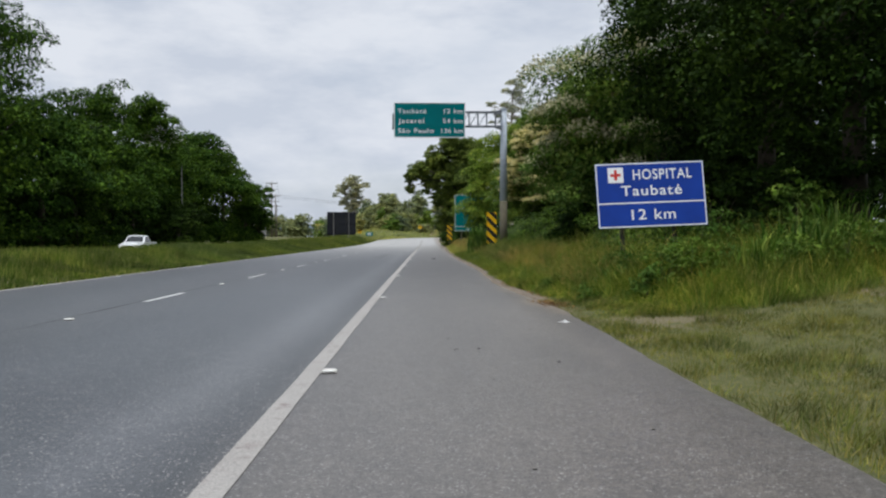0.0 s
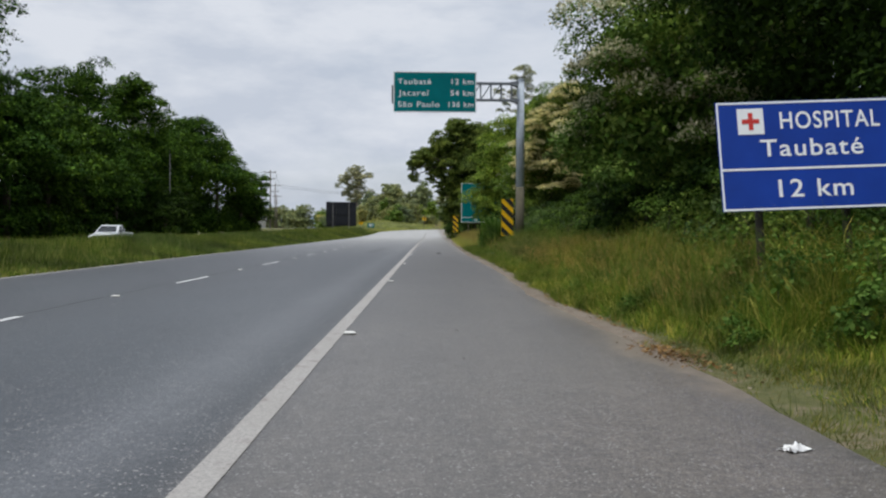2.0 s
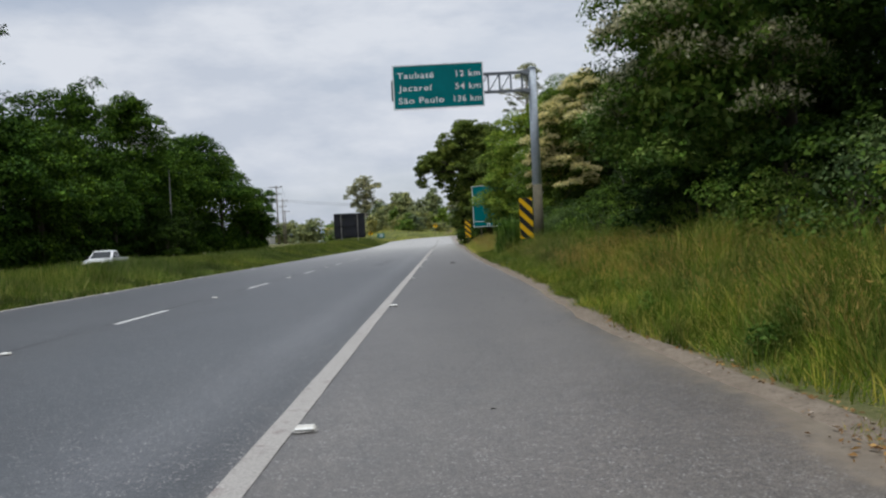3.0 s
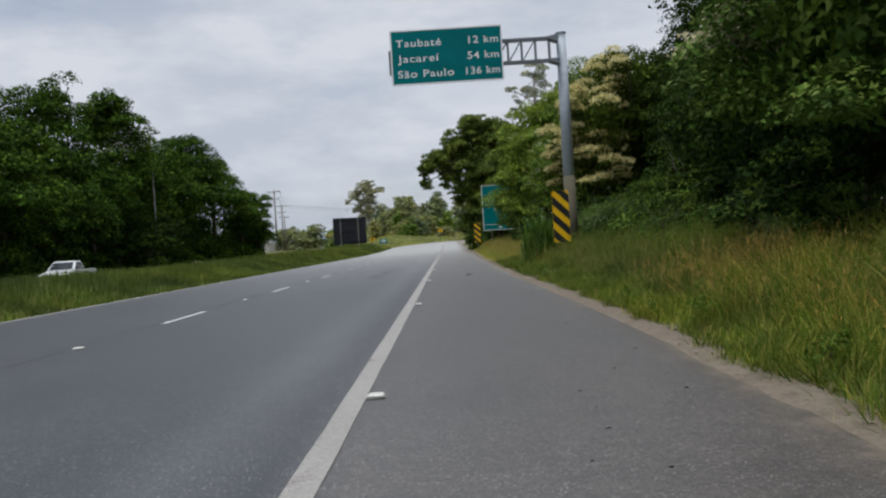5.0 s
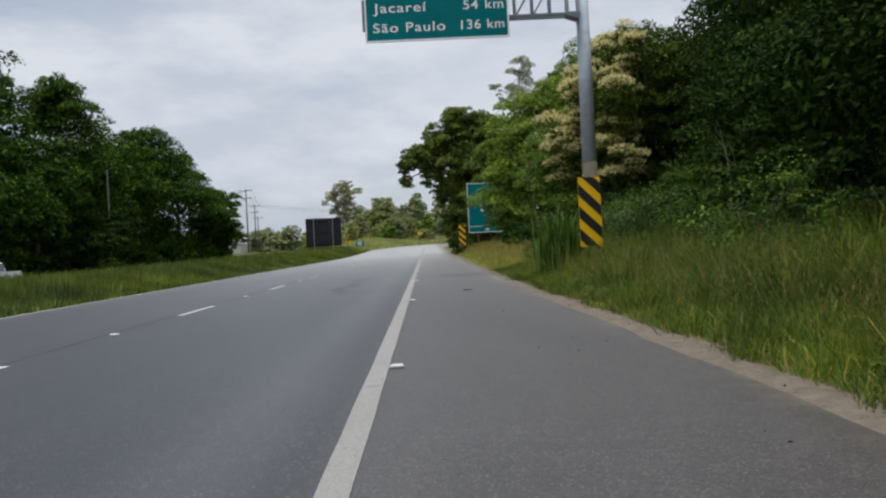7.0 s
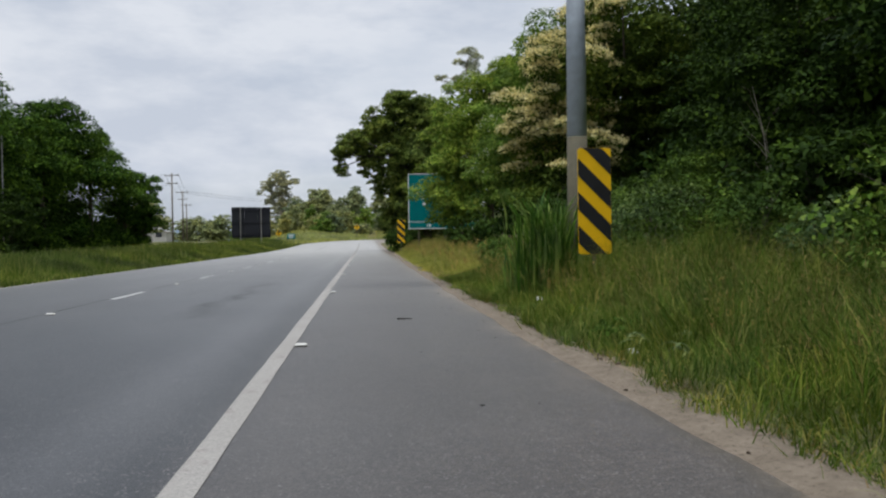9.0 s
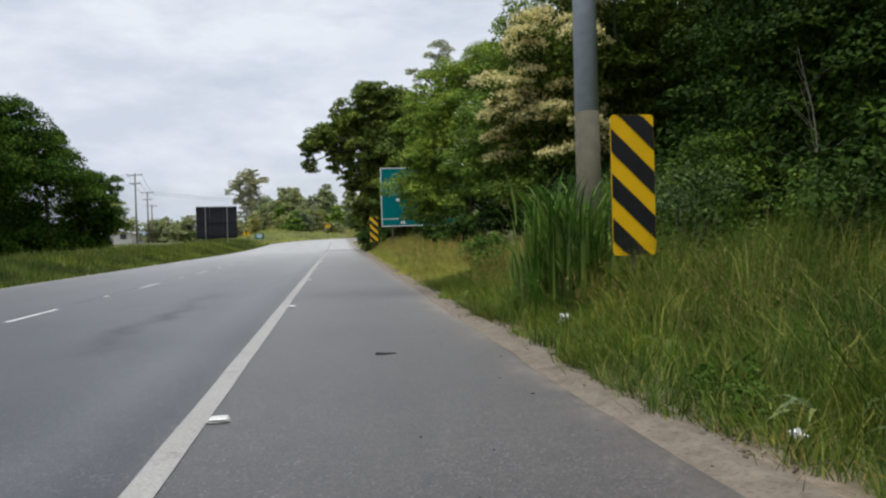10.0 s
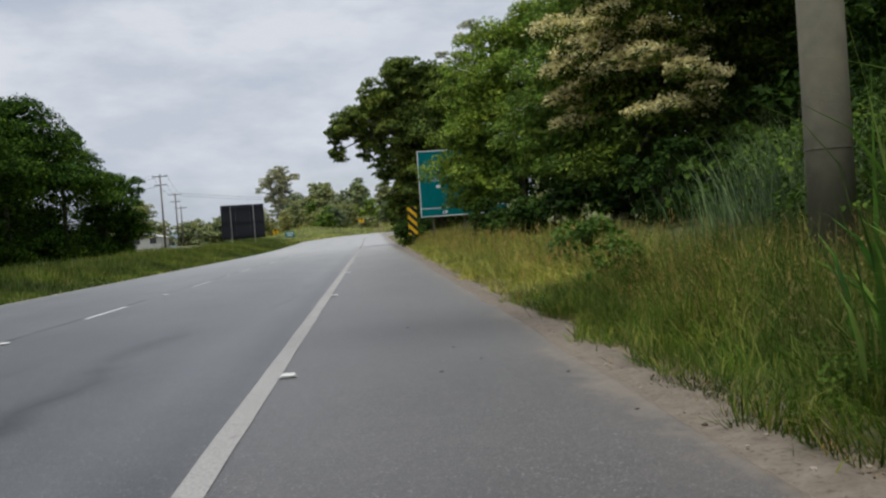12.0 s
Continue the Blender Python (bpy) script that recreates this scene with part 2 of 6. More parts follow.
def paint_material(name, base, worn, scale=5.0):
    m = Mat(name, 0.7, 0, 0.35)
    c = m.mix(m.span(m.noise(scale, 7, 0.72), 0.56, 0.70, 0.0, 0.85), base, worn)
    c = m.mix(m.span(m.noise(70, 4, 0.75), 0.35, 0.6), m.mix(1.0, c, (0.66, 0.66, 0.67), "MULTIPLY"), c)
    c = m.mix(m.span(m.noise(0.9, 4), 0.4, 0.7, 0, 0.35), c, m.mix(1.0, c, (0.8, 0.79, 0.77), "MULTIPLY"))
    m.color(c)
    m.bump(m.noise(120, 3), 0.3, 0.004)
    return m.m


M_ASPHALT = asphalt_material()
M_GROUND = ground_material()
M_SAND = sand_material()
M_LINE = paint_material("road_paint", (0.36, 0.342, 0.318), (0.19, 0.145, 0.14))
M_DASH = paint_material("dash_paint", (0.58, 0.58, 0.57), (0.29, 0.29, 0.28))
M_SEAM = plain("tar_seam", (0.058, 0.060, 0.063), 0.7, grain=20, amount=0.4)
M_STUD = plain("stud_plastic", (0.52, 0.50, 0.45), 0.45, grain=30)
M_STUD_FACE = plain("stud_lens", (0.70, 0.69, 0.66), 0.2, spec=0.5, grain=60)
M_GLUE = plain("stud_glue", (0.30, 0.29, 0.27), 0.7, grain=40, amount=0.3)
# near-black green: the shade within the woods is put into this colour
M_LEAF_FOREST = leafy("shaded_forest_leaf", (0.010, 0.024, 0.005), (0.017, 0.040, 0.006), (0.042, 0.084, 0.013), 0.10, knee=0.6)
M_LEAF_LIGHT = leafy("light_leaf", (0.054, 0.114, 0.021), (0.105, 0.200, 0.036), (0.225, 0.320, 0.083), 0.25)
M_LEAF_FRESH = leafy("fresh_leaf", (0.042, 0.090, 0.017), (0.086, 0.168, 0.030), (0.20, 0.285, 0.078), 0.24)
M_LEAF_LEFT = leafy("wood_edge_leaf", (0.014, 0.037, 0.005), (0.030, 0.074, 0.009), (0.092, 0.180, 0.024), 0.12, knee=0.55)
M_LEAF_DARK = leafy("dense_leaf", (0.018, 0.039, 0.008), (0.038, 0.073, 0.013), (0.084, 0.135, 0.028), 0.16)
M_LEAF_BROAD = leafy("broad_leaf", (0.042, 0.076, 0.021), (0.084, 0.140, 0.036), (0.185, 0.255, 0.075), 0.2)
M_LEAF_MID = leafy("mid_leaf", (0.020, 0.046, 0.009), (0.036, 0.078, 0.014), (0.072, 0.130, 0.030), 0.2)
M_WEED = leafy("weed_leaf", (0.036, 0.082, 0.013), (0.070, 0.145, 0.024), (0.135, 0.215, 0.054), 0.25)
M_UNDER = leafy("bluish_leaf", (0.030, 0.062, 0.026), (0.062, 0.115, 0.050), (0.13, 0.20, 0.095), 0.25)
# gum, scrub and far leaves: distance haze painted in as paler colour
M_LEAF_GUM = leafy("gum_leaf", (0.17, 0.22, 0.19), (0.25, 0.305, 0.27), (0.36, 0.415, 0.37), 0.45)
M_LEAF_SCRUB = leafy("hazy_scrub_leaf", (0.18, 0.225, 0.10), (0.25, 0.30, 0.14), (0.34, 0.36, 0.20), 0.3)
M_LEAF_FAR = leafy("hazy_far_leaf", (0.12, 0.175, 0.105), (0.18, 0.24, 0.15), (0.26, 0.31, 0.20), 0.25)
M_BLOSSOM = leafy("cream_blossom", (0.60, 0.52, 0.21), (0.74, 0.66, 0.31), (0.85, 0.79, 0.48), 0.3, vary=0.25)
M_BLOSSOM_PALE = leafy("pale_blossom", (0.42, 0.41, 0.27), (0.54, 0.53, 0.37), (0.66, 0.65, 0.50), 0.3, vary=0.3)
M_BLOSSOM_W = leafy("white_blossom", (0.60, 0.61, 0.54), (0.72, 0.73, 0.67), (0.82, 0.83, 0.79), 0.3, vary=0.2)
M_GRASS = leafy("tall_grass", (0.035, 0.080, 0.009), (0.094, 0.156, 0.023), (0.285, 0.290, 0.092), 0.3, 0.65, 0.5, 0.52)
# darker green of the short blades: shade at the grass feet as colour
M_GRASS_DEEP = leafy("shaded_foot_grass", (0.033, 0.080, 0.013), (0.072, 0.140, 0.024), (0.185, 0.235, 0.068), 0.3, 0.65, 0.5, 0.55)
# far verge: sunlight on the grass tips painted as a paler green
M_GRASS_FAR = leafy("sunlit_verge_grass", (0.10, 0.155, 0.030), (0.20, 0.255, 0.065), (0.37, 0.38, 0.16), 0.3, 0.65, 0.3, 0.5)
M_GRASS_SHORT = leafy("short_grass", (0.075, 0.115, 0.028), (0.125, 0.165, 0.05), (0.23, 0.23, 0.10), 0.3, 0.65, 0.8)
M_GRASS_MEDIAN = leafy("median_grass", (0.062, 0.115, 0.020), (0.120, 0.185, 0.040), (0.26, 0.285, 0.11), 0.3, 0.65, 0.12)
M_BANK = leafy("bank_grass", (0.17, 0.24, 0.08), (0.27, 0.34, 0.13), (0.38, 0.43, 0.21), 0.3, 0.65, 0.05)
M_CLOD = plain("dark_clods", (0.13, 0.10, 0.072), 0.95, grain=25, amount=0.4, bump=0.4)
M_SEED = leafy("seed_heads", (0.20, 0.150, 0.060), (0.31, 0.245, 0.105), (0.43, 0.36, 0.18), 0.25, 0.7, 0.3)
M_REED = leafy("reed_blade", (0.066, 0.130, 0.022), (0.128, 0.215, 0.044), (0.25, 0.33, 0.10), 0.3, 0.45)
M_CANE = leafy("cane_blade", (0.042, 0.106, 0.016), (0.090, 0.185, 0.032), (0.24, 0.33, 0.10), 0.3, 0.5, 0.9, 0.5)
M_CANE_PALE = leafy("pale_strap_leaf", (0.14, 0.21, 0.09), (0.20, 0.28, 0.13), (0.29, 0.37, 0.20), 0.3, 0.45)
M_DEAD = leafy("dead_leaf", (0.10, 0.060, 0.028), (0.19, 0.12, 0.06), (0.30, 0.21, 0.11), 0.15, 0.8)
M_REED_BLUE = leafy("blue_reed_blade", (0.075, 0.135, 0.065), (0.135, 0.215, 0.115), (0.24, 0.33, 0.20), 0.3, 0.45)
M_STRAW = leafy("straw", (0.13, 0.10, 0.04), (0.22, 0.17, 0.07), (0.33, 0.27, 0.13), 0.2, 0.7)
M_BARK = plain("bark", (0.062, 0.050, 0.036), 0.9, grain=9, amount=0.4, bump=0.6)
M_BARK_PALE = plain("pale_bark", (0.34, 0.30, 0.25), 0.85, grain=5, amount=0.35, bump=0.4)
M_TWIG = plain("dry_twig", (0.22, 0.20, 0.16), 0.85, grain=9, amount=0.3)
M_POST = plain("dark_weathered_timber", (0.045, 0.040, 0.032), 0.9, grain=8, amount=0.3)
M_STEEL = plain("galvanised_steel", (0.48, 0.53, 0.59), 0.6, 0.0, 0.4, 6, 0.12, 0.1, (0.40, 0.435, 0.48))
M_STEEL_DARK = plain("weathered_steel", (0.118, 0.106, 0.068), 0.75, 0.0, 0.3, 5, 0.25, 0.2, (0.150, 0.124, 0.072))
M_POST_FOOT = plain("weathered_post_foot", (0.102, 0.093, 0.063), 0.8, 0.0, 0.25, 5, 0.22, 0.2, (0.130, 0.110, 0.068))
M_TRUSS = plain("grey_truss_steel", (0.21, 0.225, 0.25), 0.6, 0.0, 0.4, 6, 0.15)
M_SIGN_GREEN = plain("green_sheeting", (0.002, 0.168, 0.176), 0.6, spec=0.15, grain=1.5, amount=0.12)
M_SIGN_BLUE = plain("blue_sheeting", (0.007, 0.042, 0.30), 0.5, spec=0.25, grain=1.8, amount=0.15)
M_SIGN_WHITE = plain("white_sheeting", (0.86, 0.87, 0.87), 0.5, grain=3, amount=0.04)
M_SIGN_RED = plain("red_sheeting", (0.55, 0.03, 0.02), 0.5, grain=3, amount=0.08)
M_SIGN_BACK = plain("bare_aluminium", (0.22, 0.23, 0.24), 0.6, 0.3, 0.4, 3, 0.15)
M_YELLOW = plain("yellow_sheeting", (0.85, 0.50, 0.004), 0.5, spec=0.2, grain=4, amount=0.05)
M_BLACK = plain("black_sheeting", (0.013, 0.013, 0.014), 0.5, grain=4, amount=0.3)
M_BOARD = plain("dark_board_back", (0.012, 0.013, 0.019), 0.7, grain=1.2, amount=0.3)
M_WOOD = plain("weathered_wood", (0.16, 0.135, 0.11), 0.85, grain=6, amount=0.3)
M_CONCRETE = plain("concrete_pole", (0.30, 0.29, 0.27), 0.85, grain=4, amount=0.2)
M_WIRE = plain("cable", (0.05, 0.05, 0.055), 0.6)
M_CARPAINT = plain("silver_white_paint", (0.78, 0.80, 0.80), 0.25, 0.0, 0.6, 2, 0.03)
M_GLASS_DARK = plain("car_glass", (0.02, 0.025, 0.028), 0.08, 0, 0.7, 2, 0.1)
M_TYRE = plain("rubber", (0.02, 0.02, 0.02), 0.85)
M_LAMP = plain("headlamp_glass", (0.80, 0.78, 0.70), 0.12, 0, 0.8, 20, 0.05)
M_PAPER = plain("white_litter", (0.78, 0.77, 0.75), 0.7, grain=14, amount=0.08)
M_STICK = plain("dark_rubber_strip", (0.018, 0.017, 0.016), 0.8, grain=20, amount=0.3)
M_STONE = plain("field_stone", (0.33, 0.27, 0.21), 0.9, grain=15, amount=0.3, bump=0.4)
M_WALL = plain("pale_render", (0.55, 0.53, 0.50), 0.85, grain=1.5, amount=0.1)
M_ROOF = plain("fibre_roof", (0.42, 0.41, 0.40), 0.85, grain=1.2, amount=0.15)
# blue-grey base colour carries the haze over the hills
M_HILL = plain("hazy_far_hill", (0.15, 0.185, 0.22), 1.0, grain=0.004, amount=0.08, spec=0.0)


# ---- mesh helpers ----


def quick_mesh(name, verts, faces, smooth=False):
    """A mesh from arrays: verts (n, 3), faces (m, k)."""
    verts, faces = np.asarray(verts, np.float32), np.asarray(faces, np.int32)
    me = bpy.data.meshes.new(name)
    me.vertices.add(len(verts))
    me.vertices.foreach_set("co", verts.ravel())
    me.loops.add(faces.size)
    me.loops.foreach_set("vertex_index", faces.ravel())
    me.polygons.add(len(faces))
    me.polygons.foreach_set("loop_start", np.arange(0, faces.size, faces.shape[1], dtype=np.int32))
    me.update(calc_edges=True)
    if smooth:
        me.polygons.foreach_set("use_smooth", np.ones(len(faces), bool))
    return me


ROUND = {"lower_post", "upper_post", "joint_ring", "post_cap", "pole", "wheel", "rim", "insulator"}


def part(name, data, material, parent=None, label="", at=None):
    """One mesh object from a bmesh or a mesh, under its thing or part."""
    if isinstance(data, bmesh.types.BMesh):
        me = bpy.data.meshes.new(name)
        data.to_mesh(me)
        data.free()
    else:
        me = data
    if not me.materials:
        me.materials.append(material)
    if name in ROUND:
        me.polygons.foreach_set("use_smooth", [len(p.vertices) == 4 for p in me.polygons])
    ob = new(name, me)
    if parent:
        ob.parent = parent
    if at is not None:
        ob.matrix_basis = at
    return tagged(ob, label)


def thing(name, label, category, at=None, group="", kind=""):
    ob = new(name)
    ob.empty_display_size = 0.2
    if at is not None:
        ob.matrix_basis = at
    return tagged(ob, label, category, group, kind)


def box(x0, x1, y0, y1, z0, z1, bevel=0.0):
    bm = bmesh.new()
    bmesh.ops.create_cube(bm, size=1.0)
    for v in bm.verts:
        v.co = Vector((x0 + (v.co.x + 0.5) * (x1 - x0), y0 + (v.co.y + 0.5) * (y1 - y0), z0 + (v.co.z + 0.5) * (z1 - z0)))
    if bevel:
        bmesh.ops.bevel(bm, geom=bm.edges[:], offset=bevel, segments=2, affect="EDGES", profile=0.5)
    return bm


def rod(a, b, ra, rb=None, sides=12, bm=None):
    """A straight, tapered round bar from a to b."""
    bm = bm or bmesh.new()
    a, b = Vector(a), Vector(b)
    m = Matrix.Translation((a + b) / 2) @ (b - a).to_track_quat("Z", "Y").to_matrix().to_4x4()
    bmesh.ops.create_cone(bm, cap_ends=True, segments=sides, radius1=ra, radius2=ra if rb is None else rb, depth=(b - a).length, matrix=m)
    return bm


def tube(paths, sides=7):
    """Round limbs along paths; each path is a list of (x, y, z, radius)."""
    V, F = [], []
    for path in paths:
        p = np.array(path, float)
        t = np.gradient(p[:, :3], axis=0)
        t /= np.linalg.norm(t, axis=1)[:, None] + 1e-9
        ref = np.where(np.abs(t[:, 2:3]) > 0.9, [[1.0, 0, 0]], [[0, 0, 1.0]])
        u = np.cross(t, ref)
        u /= np.linalg.norm(u, axis=1)[:, None]
        w = np.cross(t, u)
        a = np.linspace(0, 2 * math.pi, sides, endpoint=False)
        ring = p[:, None, :3] + p[:, None, 3:4] * (np.cos(a)[None, :, None] * u[:, None] + np.sin(a)[None, :, None] * w[:, None])
        base = len(V)
        V.extend(ring.reshape(-1, 3).tolist())
        for i in range(len(p) - 1):
            for j in range(sides):
                k = (j + 1) % sides
                F.append((base + i * sides + j, base + i * sides + k, base + (i + 1) * sides + k, base + (i + 1) * sides + j))
    return quick_mesh("tube", V, F, True)




def lettering(body, x0, x1, z0, cap, y, material, parent, name="lettering", depth=0.004):
    """Flat raised letters on a face that looks to -y: from x0 to x1 (x1 None: natural width), foot at z0, capital height cap."""
    cu = bpy.data.curves.new(name, "FONT")
    cu.body, cu.size, cu.extrude, cu.offset = body, 1.0, 0.0, 0.010
    cu.space_character = 1.12
    tmp = new(name, cu)
    me = bpy.data.meshes.new_from_object(tmp.evaluated_get(bpy.context.evaluated_depsgraph_get()))
    bpy.data.objects.remove(tmp)
    co = np.empty(len(me.vertices) * 3, np.float32)
    me.vertices.foreach_get("co", co)
    co = co.reshape(-1, 3)
    left, right = co[:, 0].min(), co[:, 0].max()
    k = cap / 0.70
    kx = (x1 - x0) / (right - left) if x1 is not None else k
    out = np.stack([x0 + (co[:, 0] - left) * kx, np.full(len(co), y - depth), z0 + co[:, 1] * k], 1)
    # group the faces letter by letter: pieces that stand over one another (accents) belong together
    root = list(range(len(co)))

    def find(a):
        while root[a] != a:
            root[a] = root[root[a]]
            a = root[a]
        return a
    for e in me.edges:
        root[find(e.vertices[0])] = find(e.vertices[1])
    pieces = {}
    for p in me.polygons:
        pieces.setdefault(find(p.vertices[0]), []).append(tuple(p.vertices))
    spans = sorted((min(out[v, 0] for f in fs for v in f), max(out[v, 0] for f in fs for v in f), fs) for fs in pieces.values())
    letters = []
    for a, b, fs in spans:
        if letters and a < letters[-1][1] - 0.3 * min(b - a, letters[-1][1] - letters[-1][0]):
            letters[-1] = (letters[-1][0], max(b, letters[-1][1]), letters[-1][2] + fs)
        else:
            letters.append((a, b, list(fs)))
    bpy.data.meshes.remove(me)
    for _, _, fs in letters:
        used = sorted({v for f in fs for v in f})
        back = {v: q for q, v in enumerate(used)}
        lm = bpy.data.meshes.new("letter")
        lm.from_pydata([tuple(map(float, out[v])) for v in used], [], [[back[v] for v in f] for f in fs])
        part("letter", lm, material, parent)


def smooth(a, b, v):
    t = np.clip((v - a) / (b - a), 0, 1)
    return t * t * (3 - 2 * t)


def wobble(x, y, scale, seed=0.0):
    """A cheap smooth field between about -1 and 1."""
    x, y = np.asarray(x) / scale, np.asarray(y) / scale
    return (np.sin(1.7 * x + 0.6 * y + seed) + np.sin(-0.9 * x + 1.9 * y + 2.1 * seed + 1.3) + np.sin(2.9 * x - 1.3 * y + seed * 0.7 + 4.0) * 0.6) / 2.6


# ---- lie of the land: straight road along +y, then a curve to the right that climbs a little ----
AXIS, BEND, RADIUS = -3.3, 135.0, 45.0
HALF = 5.0


def offset(x, y):
    """Metres to the right of the road's axis."""
    x, y = np.asarray(x, float), np.asarray(y, float)
    cx = AXIS + RADIUS
    ring = RADIUS - np.hypot(x - cx, y - BEND)
    return np.where(y < BEND, x - AXIS, np.where(x < cx, ring, RADIUS - (y - BEND)))


def climb(y):
    y = np.asarray(y, float)
    return np.where(y < 90, 0.0, np.where(y < 155, 0.00018 * (y - 90) ** 2, 0.7605 + 0.3 * (1 - np.exp(-(y - 155) / 20))))


def land(x, y):
    """Height of the ground."""
    x, y = np.asarray(x, float), np.asarray(y, float)
    o = offset(x, y)
    z = climb(y) - 0.012
    right = np.clip(o - HALF, 0, None)
    z = z + np.where(o > HALF, 0.03 * smooth(0.2, 0.8, right) + 0.75 * smooth(1.0, 8.0, right), 0)
    left = np.clip(-HALF - o, 0, None)
    near = 1 - smooth(128, 156, y)
    z = z + near * (0.16 * smooth(0.2, 3.0, left) - 0.50 * smooth(5.5, 9.6, left))
    bank = smooth(146, 168, y) * smooth(-19, -9, x)
    z = z + bank * 2.6 * smooth(1.0, 34.0, left)
    z = z + 0.05 * wobble(x, y, 1.6) * smooth(0.3, 2.0, np.abs(o) - HALF) * (1 - smooth(140, 260, y))
    return z


def land_at(x, y):
    return float(land(x, y))


def ground_sheet():
    xs = np.unique(np.concatenate([np.linspace(-2600, -120, 16), np.linspace(-120, -30, 25), np.linspace(-30, -9, 43), np.linspace(-9, 1.2, 12),
                                   np.linspace(1.2, 14, 65), np.linspace(14, 60, 30), np.linspace(60, 2600, 18)]))
    ys = np.unique(np.concatenate([np.linspace(-400, -20, 10), np.linspace(-20, 70, 151), np.linspace(70, 240, 110), np.linspace(240, 3000, 24)]))
    X, Y = np.meshgrid(xs, ys)
    Z = land(X, Y)
    o = offset(X, Y)
    Z = np.where(np.abs(o) < HALF - 0.15, Z - 0.08, Z)
    Z = np.where((X > -25.6) & (X < -18.4) & (Y < 118), Z - 0.06, Z)
    V = np.stack([X, Y, Z], -1).reshape(-1, 3)
    w = len(xs)
    i = (np.arange(len(ys) - 1)[:, None] * w + np.arange(w - 1)[None]).ravel()
    F = np.stack([i, i + 1, i + 1 + w, i + w], 1)
    return quick_mesh("ground", V, F, True)


tagged(part("ground", ground_sheet(), M_GROUND), "turf and bare earth of the road verges", "ground", "", "structure")


def road_point(s, off):
    """The point off metres right of the axis, s metres along it (s = y on the straight)."""
    if s < BEND:
        return AXIS + off, s
    a = (s - BEND) / RADIUS
    if a < math.pi / 2:
        r = RADIUS - off
        return AXIS + RADIUS - r * math.cos(a), BEND + r * math.sin(a)
    return AXIS + RADIUS + (s - BEND - RADIUS * math.pi / 2), BEND + RADIUS - off


def ribbon(name, stations, offs_at, lift):
    """A strip laid along the road; offs_at(s) gives its left, ..., right offsets."""
    V, F = [], []
    k = len(offs_at(stations[0]))
    for s in stations:
        for o in offs_at(s):
            x, y = road_point(s, o)
            V.append((x, y, float(climb(y)) + lift))
    for i in range(len(stations) - 1):
        for j in range(k - 1):
            a = i * k + j
            F.append((a, a + 1, a + 1 + k, a + k))
    return quick_mesh(name, V, F, True)


def edge_right(s):
    """Where the asphalt ends on the right: a ragged line."""
    base = 5.20 - 0.36 * float(smooth(8, 15, s)) - 0.20 * float(smooth(24, 38, s)) + 0.4 * float(smooth(55, 88, s))
    return base + 0.03 * float(wobble(s, 0, 1.1)) + 0.012 * float(wobble(s, 3, 0.37, 2.0)) - 0.03 * math.exp(-((s - 16) / 2.2) ** 2)


ROAD_S = np.concatenate([np.arange(-60, -8, 4.0), np.arange(-8, 60, 0.22), np.arange(60, 135, 1.0), np.arange(135, 420, 2.0)])


def road_profile(s):
    r = edge_right(s)
    return [-5.06, -4.9, -2.5, 0, 2.5, 4.6, r, r + 0.07]


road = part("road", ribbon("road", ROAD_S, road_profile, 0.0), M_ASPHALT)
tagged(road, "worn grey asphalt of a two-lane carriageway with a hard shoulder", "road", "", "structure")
side_co = np.empty(len(road.data.vertices) * 3, np.float32)
road.data.vertices.foreach_get("co", side_co)
side_co = side_co.reshape(-1, 8, 3)
side_co[:, 7, 2] -= 0.03
side_co[:, 0, 2] -= 0.07
road.data.vertices.foreach_set("co", side_co.ravel())


def sand_profile(s):
    r = edge_right(s)
    grow = 0.55 * float(smooth(7.8, 11.0, s)) + 0.45 * float(smooth(14.0, 22.0, s))
    w = (-0.12 + 0.26 * grow) * (1 - 0.5 * float(smooth(60, 95, s))) + 0.07 * float(wobble(s, 9, 0.9)) * grow
    lap = 0.07 * float(wobble(s, 5, 1.4, 1.0)) * grow + 0.07 * float(wobble(s, 2, 0.45, 3.0)) * grow + 0.035 * float(wobble(s, 8, 0.17, 5.0))
    lap -= 0.15 * math.exp(-((s - 15.9) / 1.1) ** 2)
    return [r - 0.05 + lap - 0.05 * grow, r + 0.05 + lap, r + 0.15 + w * 0.5, r + 0.22 + w]


SAND_S = np.concatenate([np.arange(8.0, 60, 0.15), np.arange(60, 118, 0.4)])
sand = ribbon("sand_strip", SAND_S, sand_profile, 0.004)
sand_co = np.empty(len(sand.vertices) * 3, np.float32)
sand.vertices.foreach_get("co", sand_co)
sand_co = sand_co.reshape(-1, 4, 3)
sand_co[:, 1:3, 2] += smooth(8.0, 11.0, sand_co[:, 1:3, 1]) * (0.010 + 0.004 * wobble(sand_co[:, 1:3, 0] * 5, sand_co[:, 1:3, 1], 0.9))
sand_co[:, 3, 2] -= 0.01
sand_co[:, 0, 2] -= 0.02
sand_co[:, 1, 2] -= 0.016 * smooth(8.0, 10.5, sand_co[:, 1, 1])
sand_co[:, :, 2] -= 0.04 * (1 - smooth(8.0, 9.6, sand_co[:, :, 1]))
sand.vertices.foreach_set("co", sand_co.ravel())
tagged(part("sand_strip", sand, M_SAND), "strip of washed sandy earth along the asphalt edge", "dirt shoulder", "", "structure")

opp_s = np.array([-80.0, 0, 60, 118])
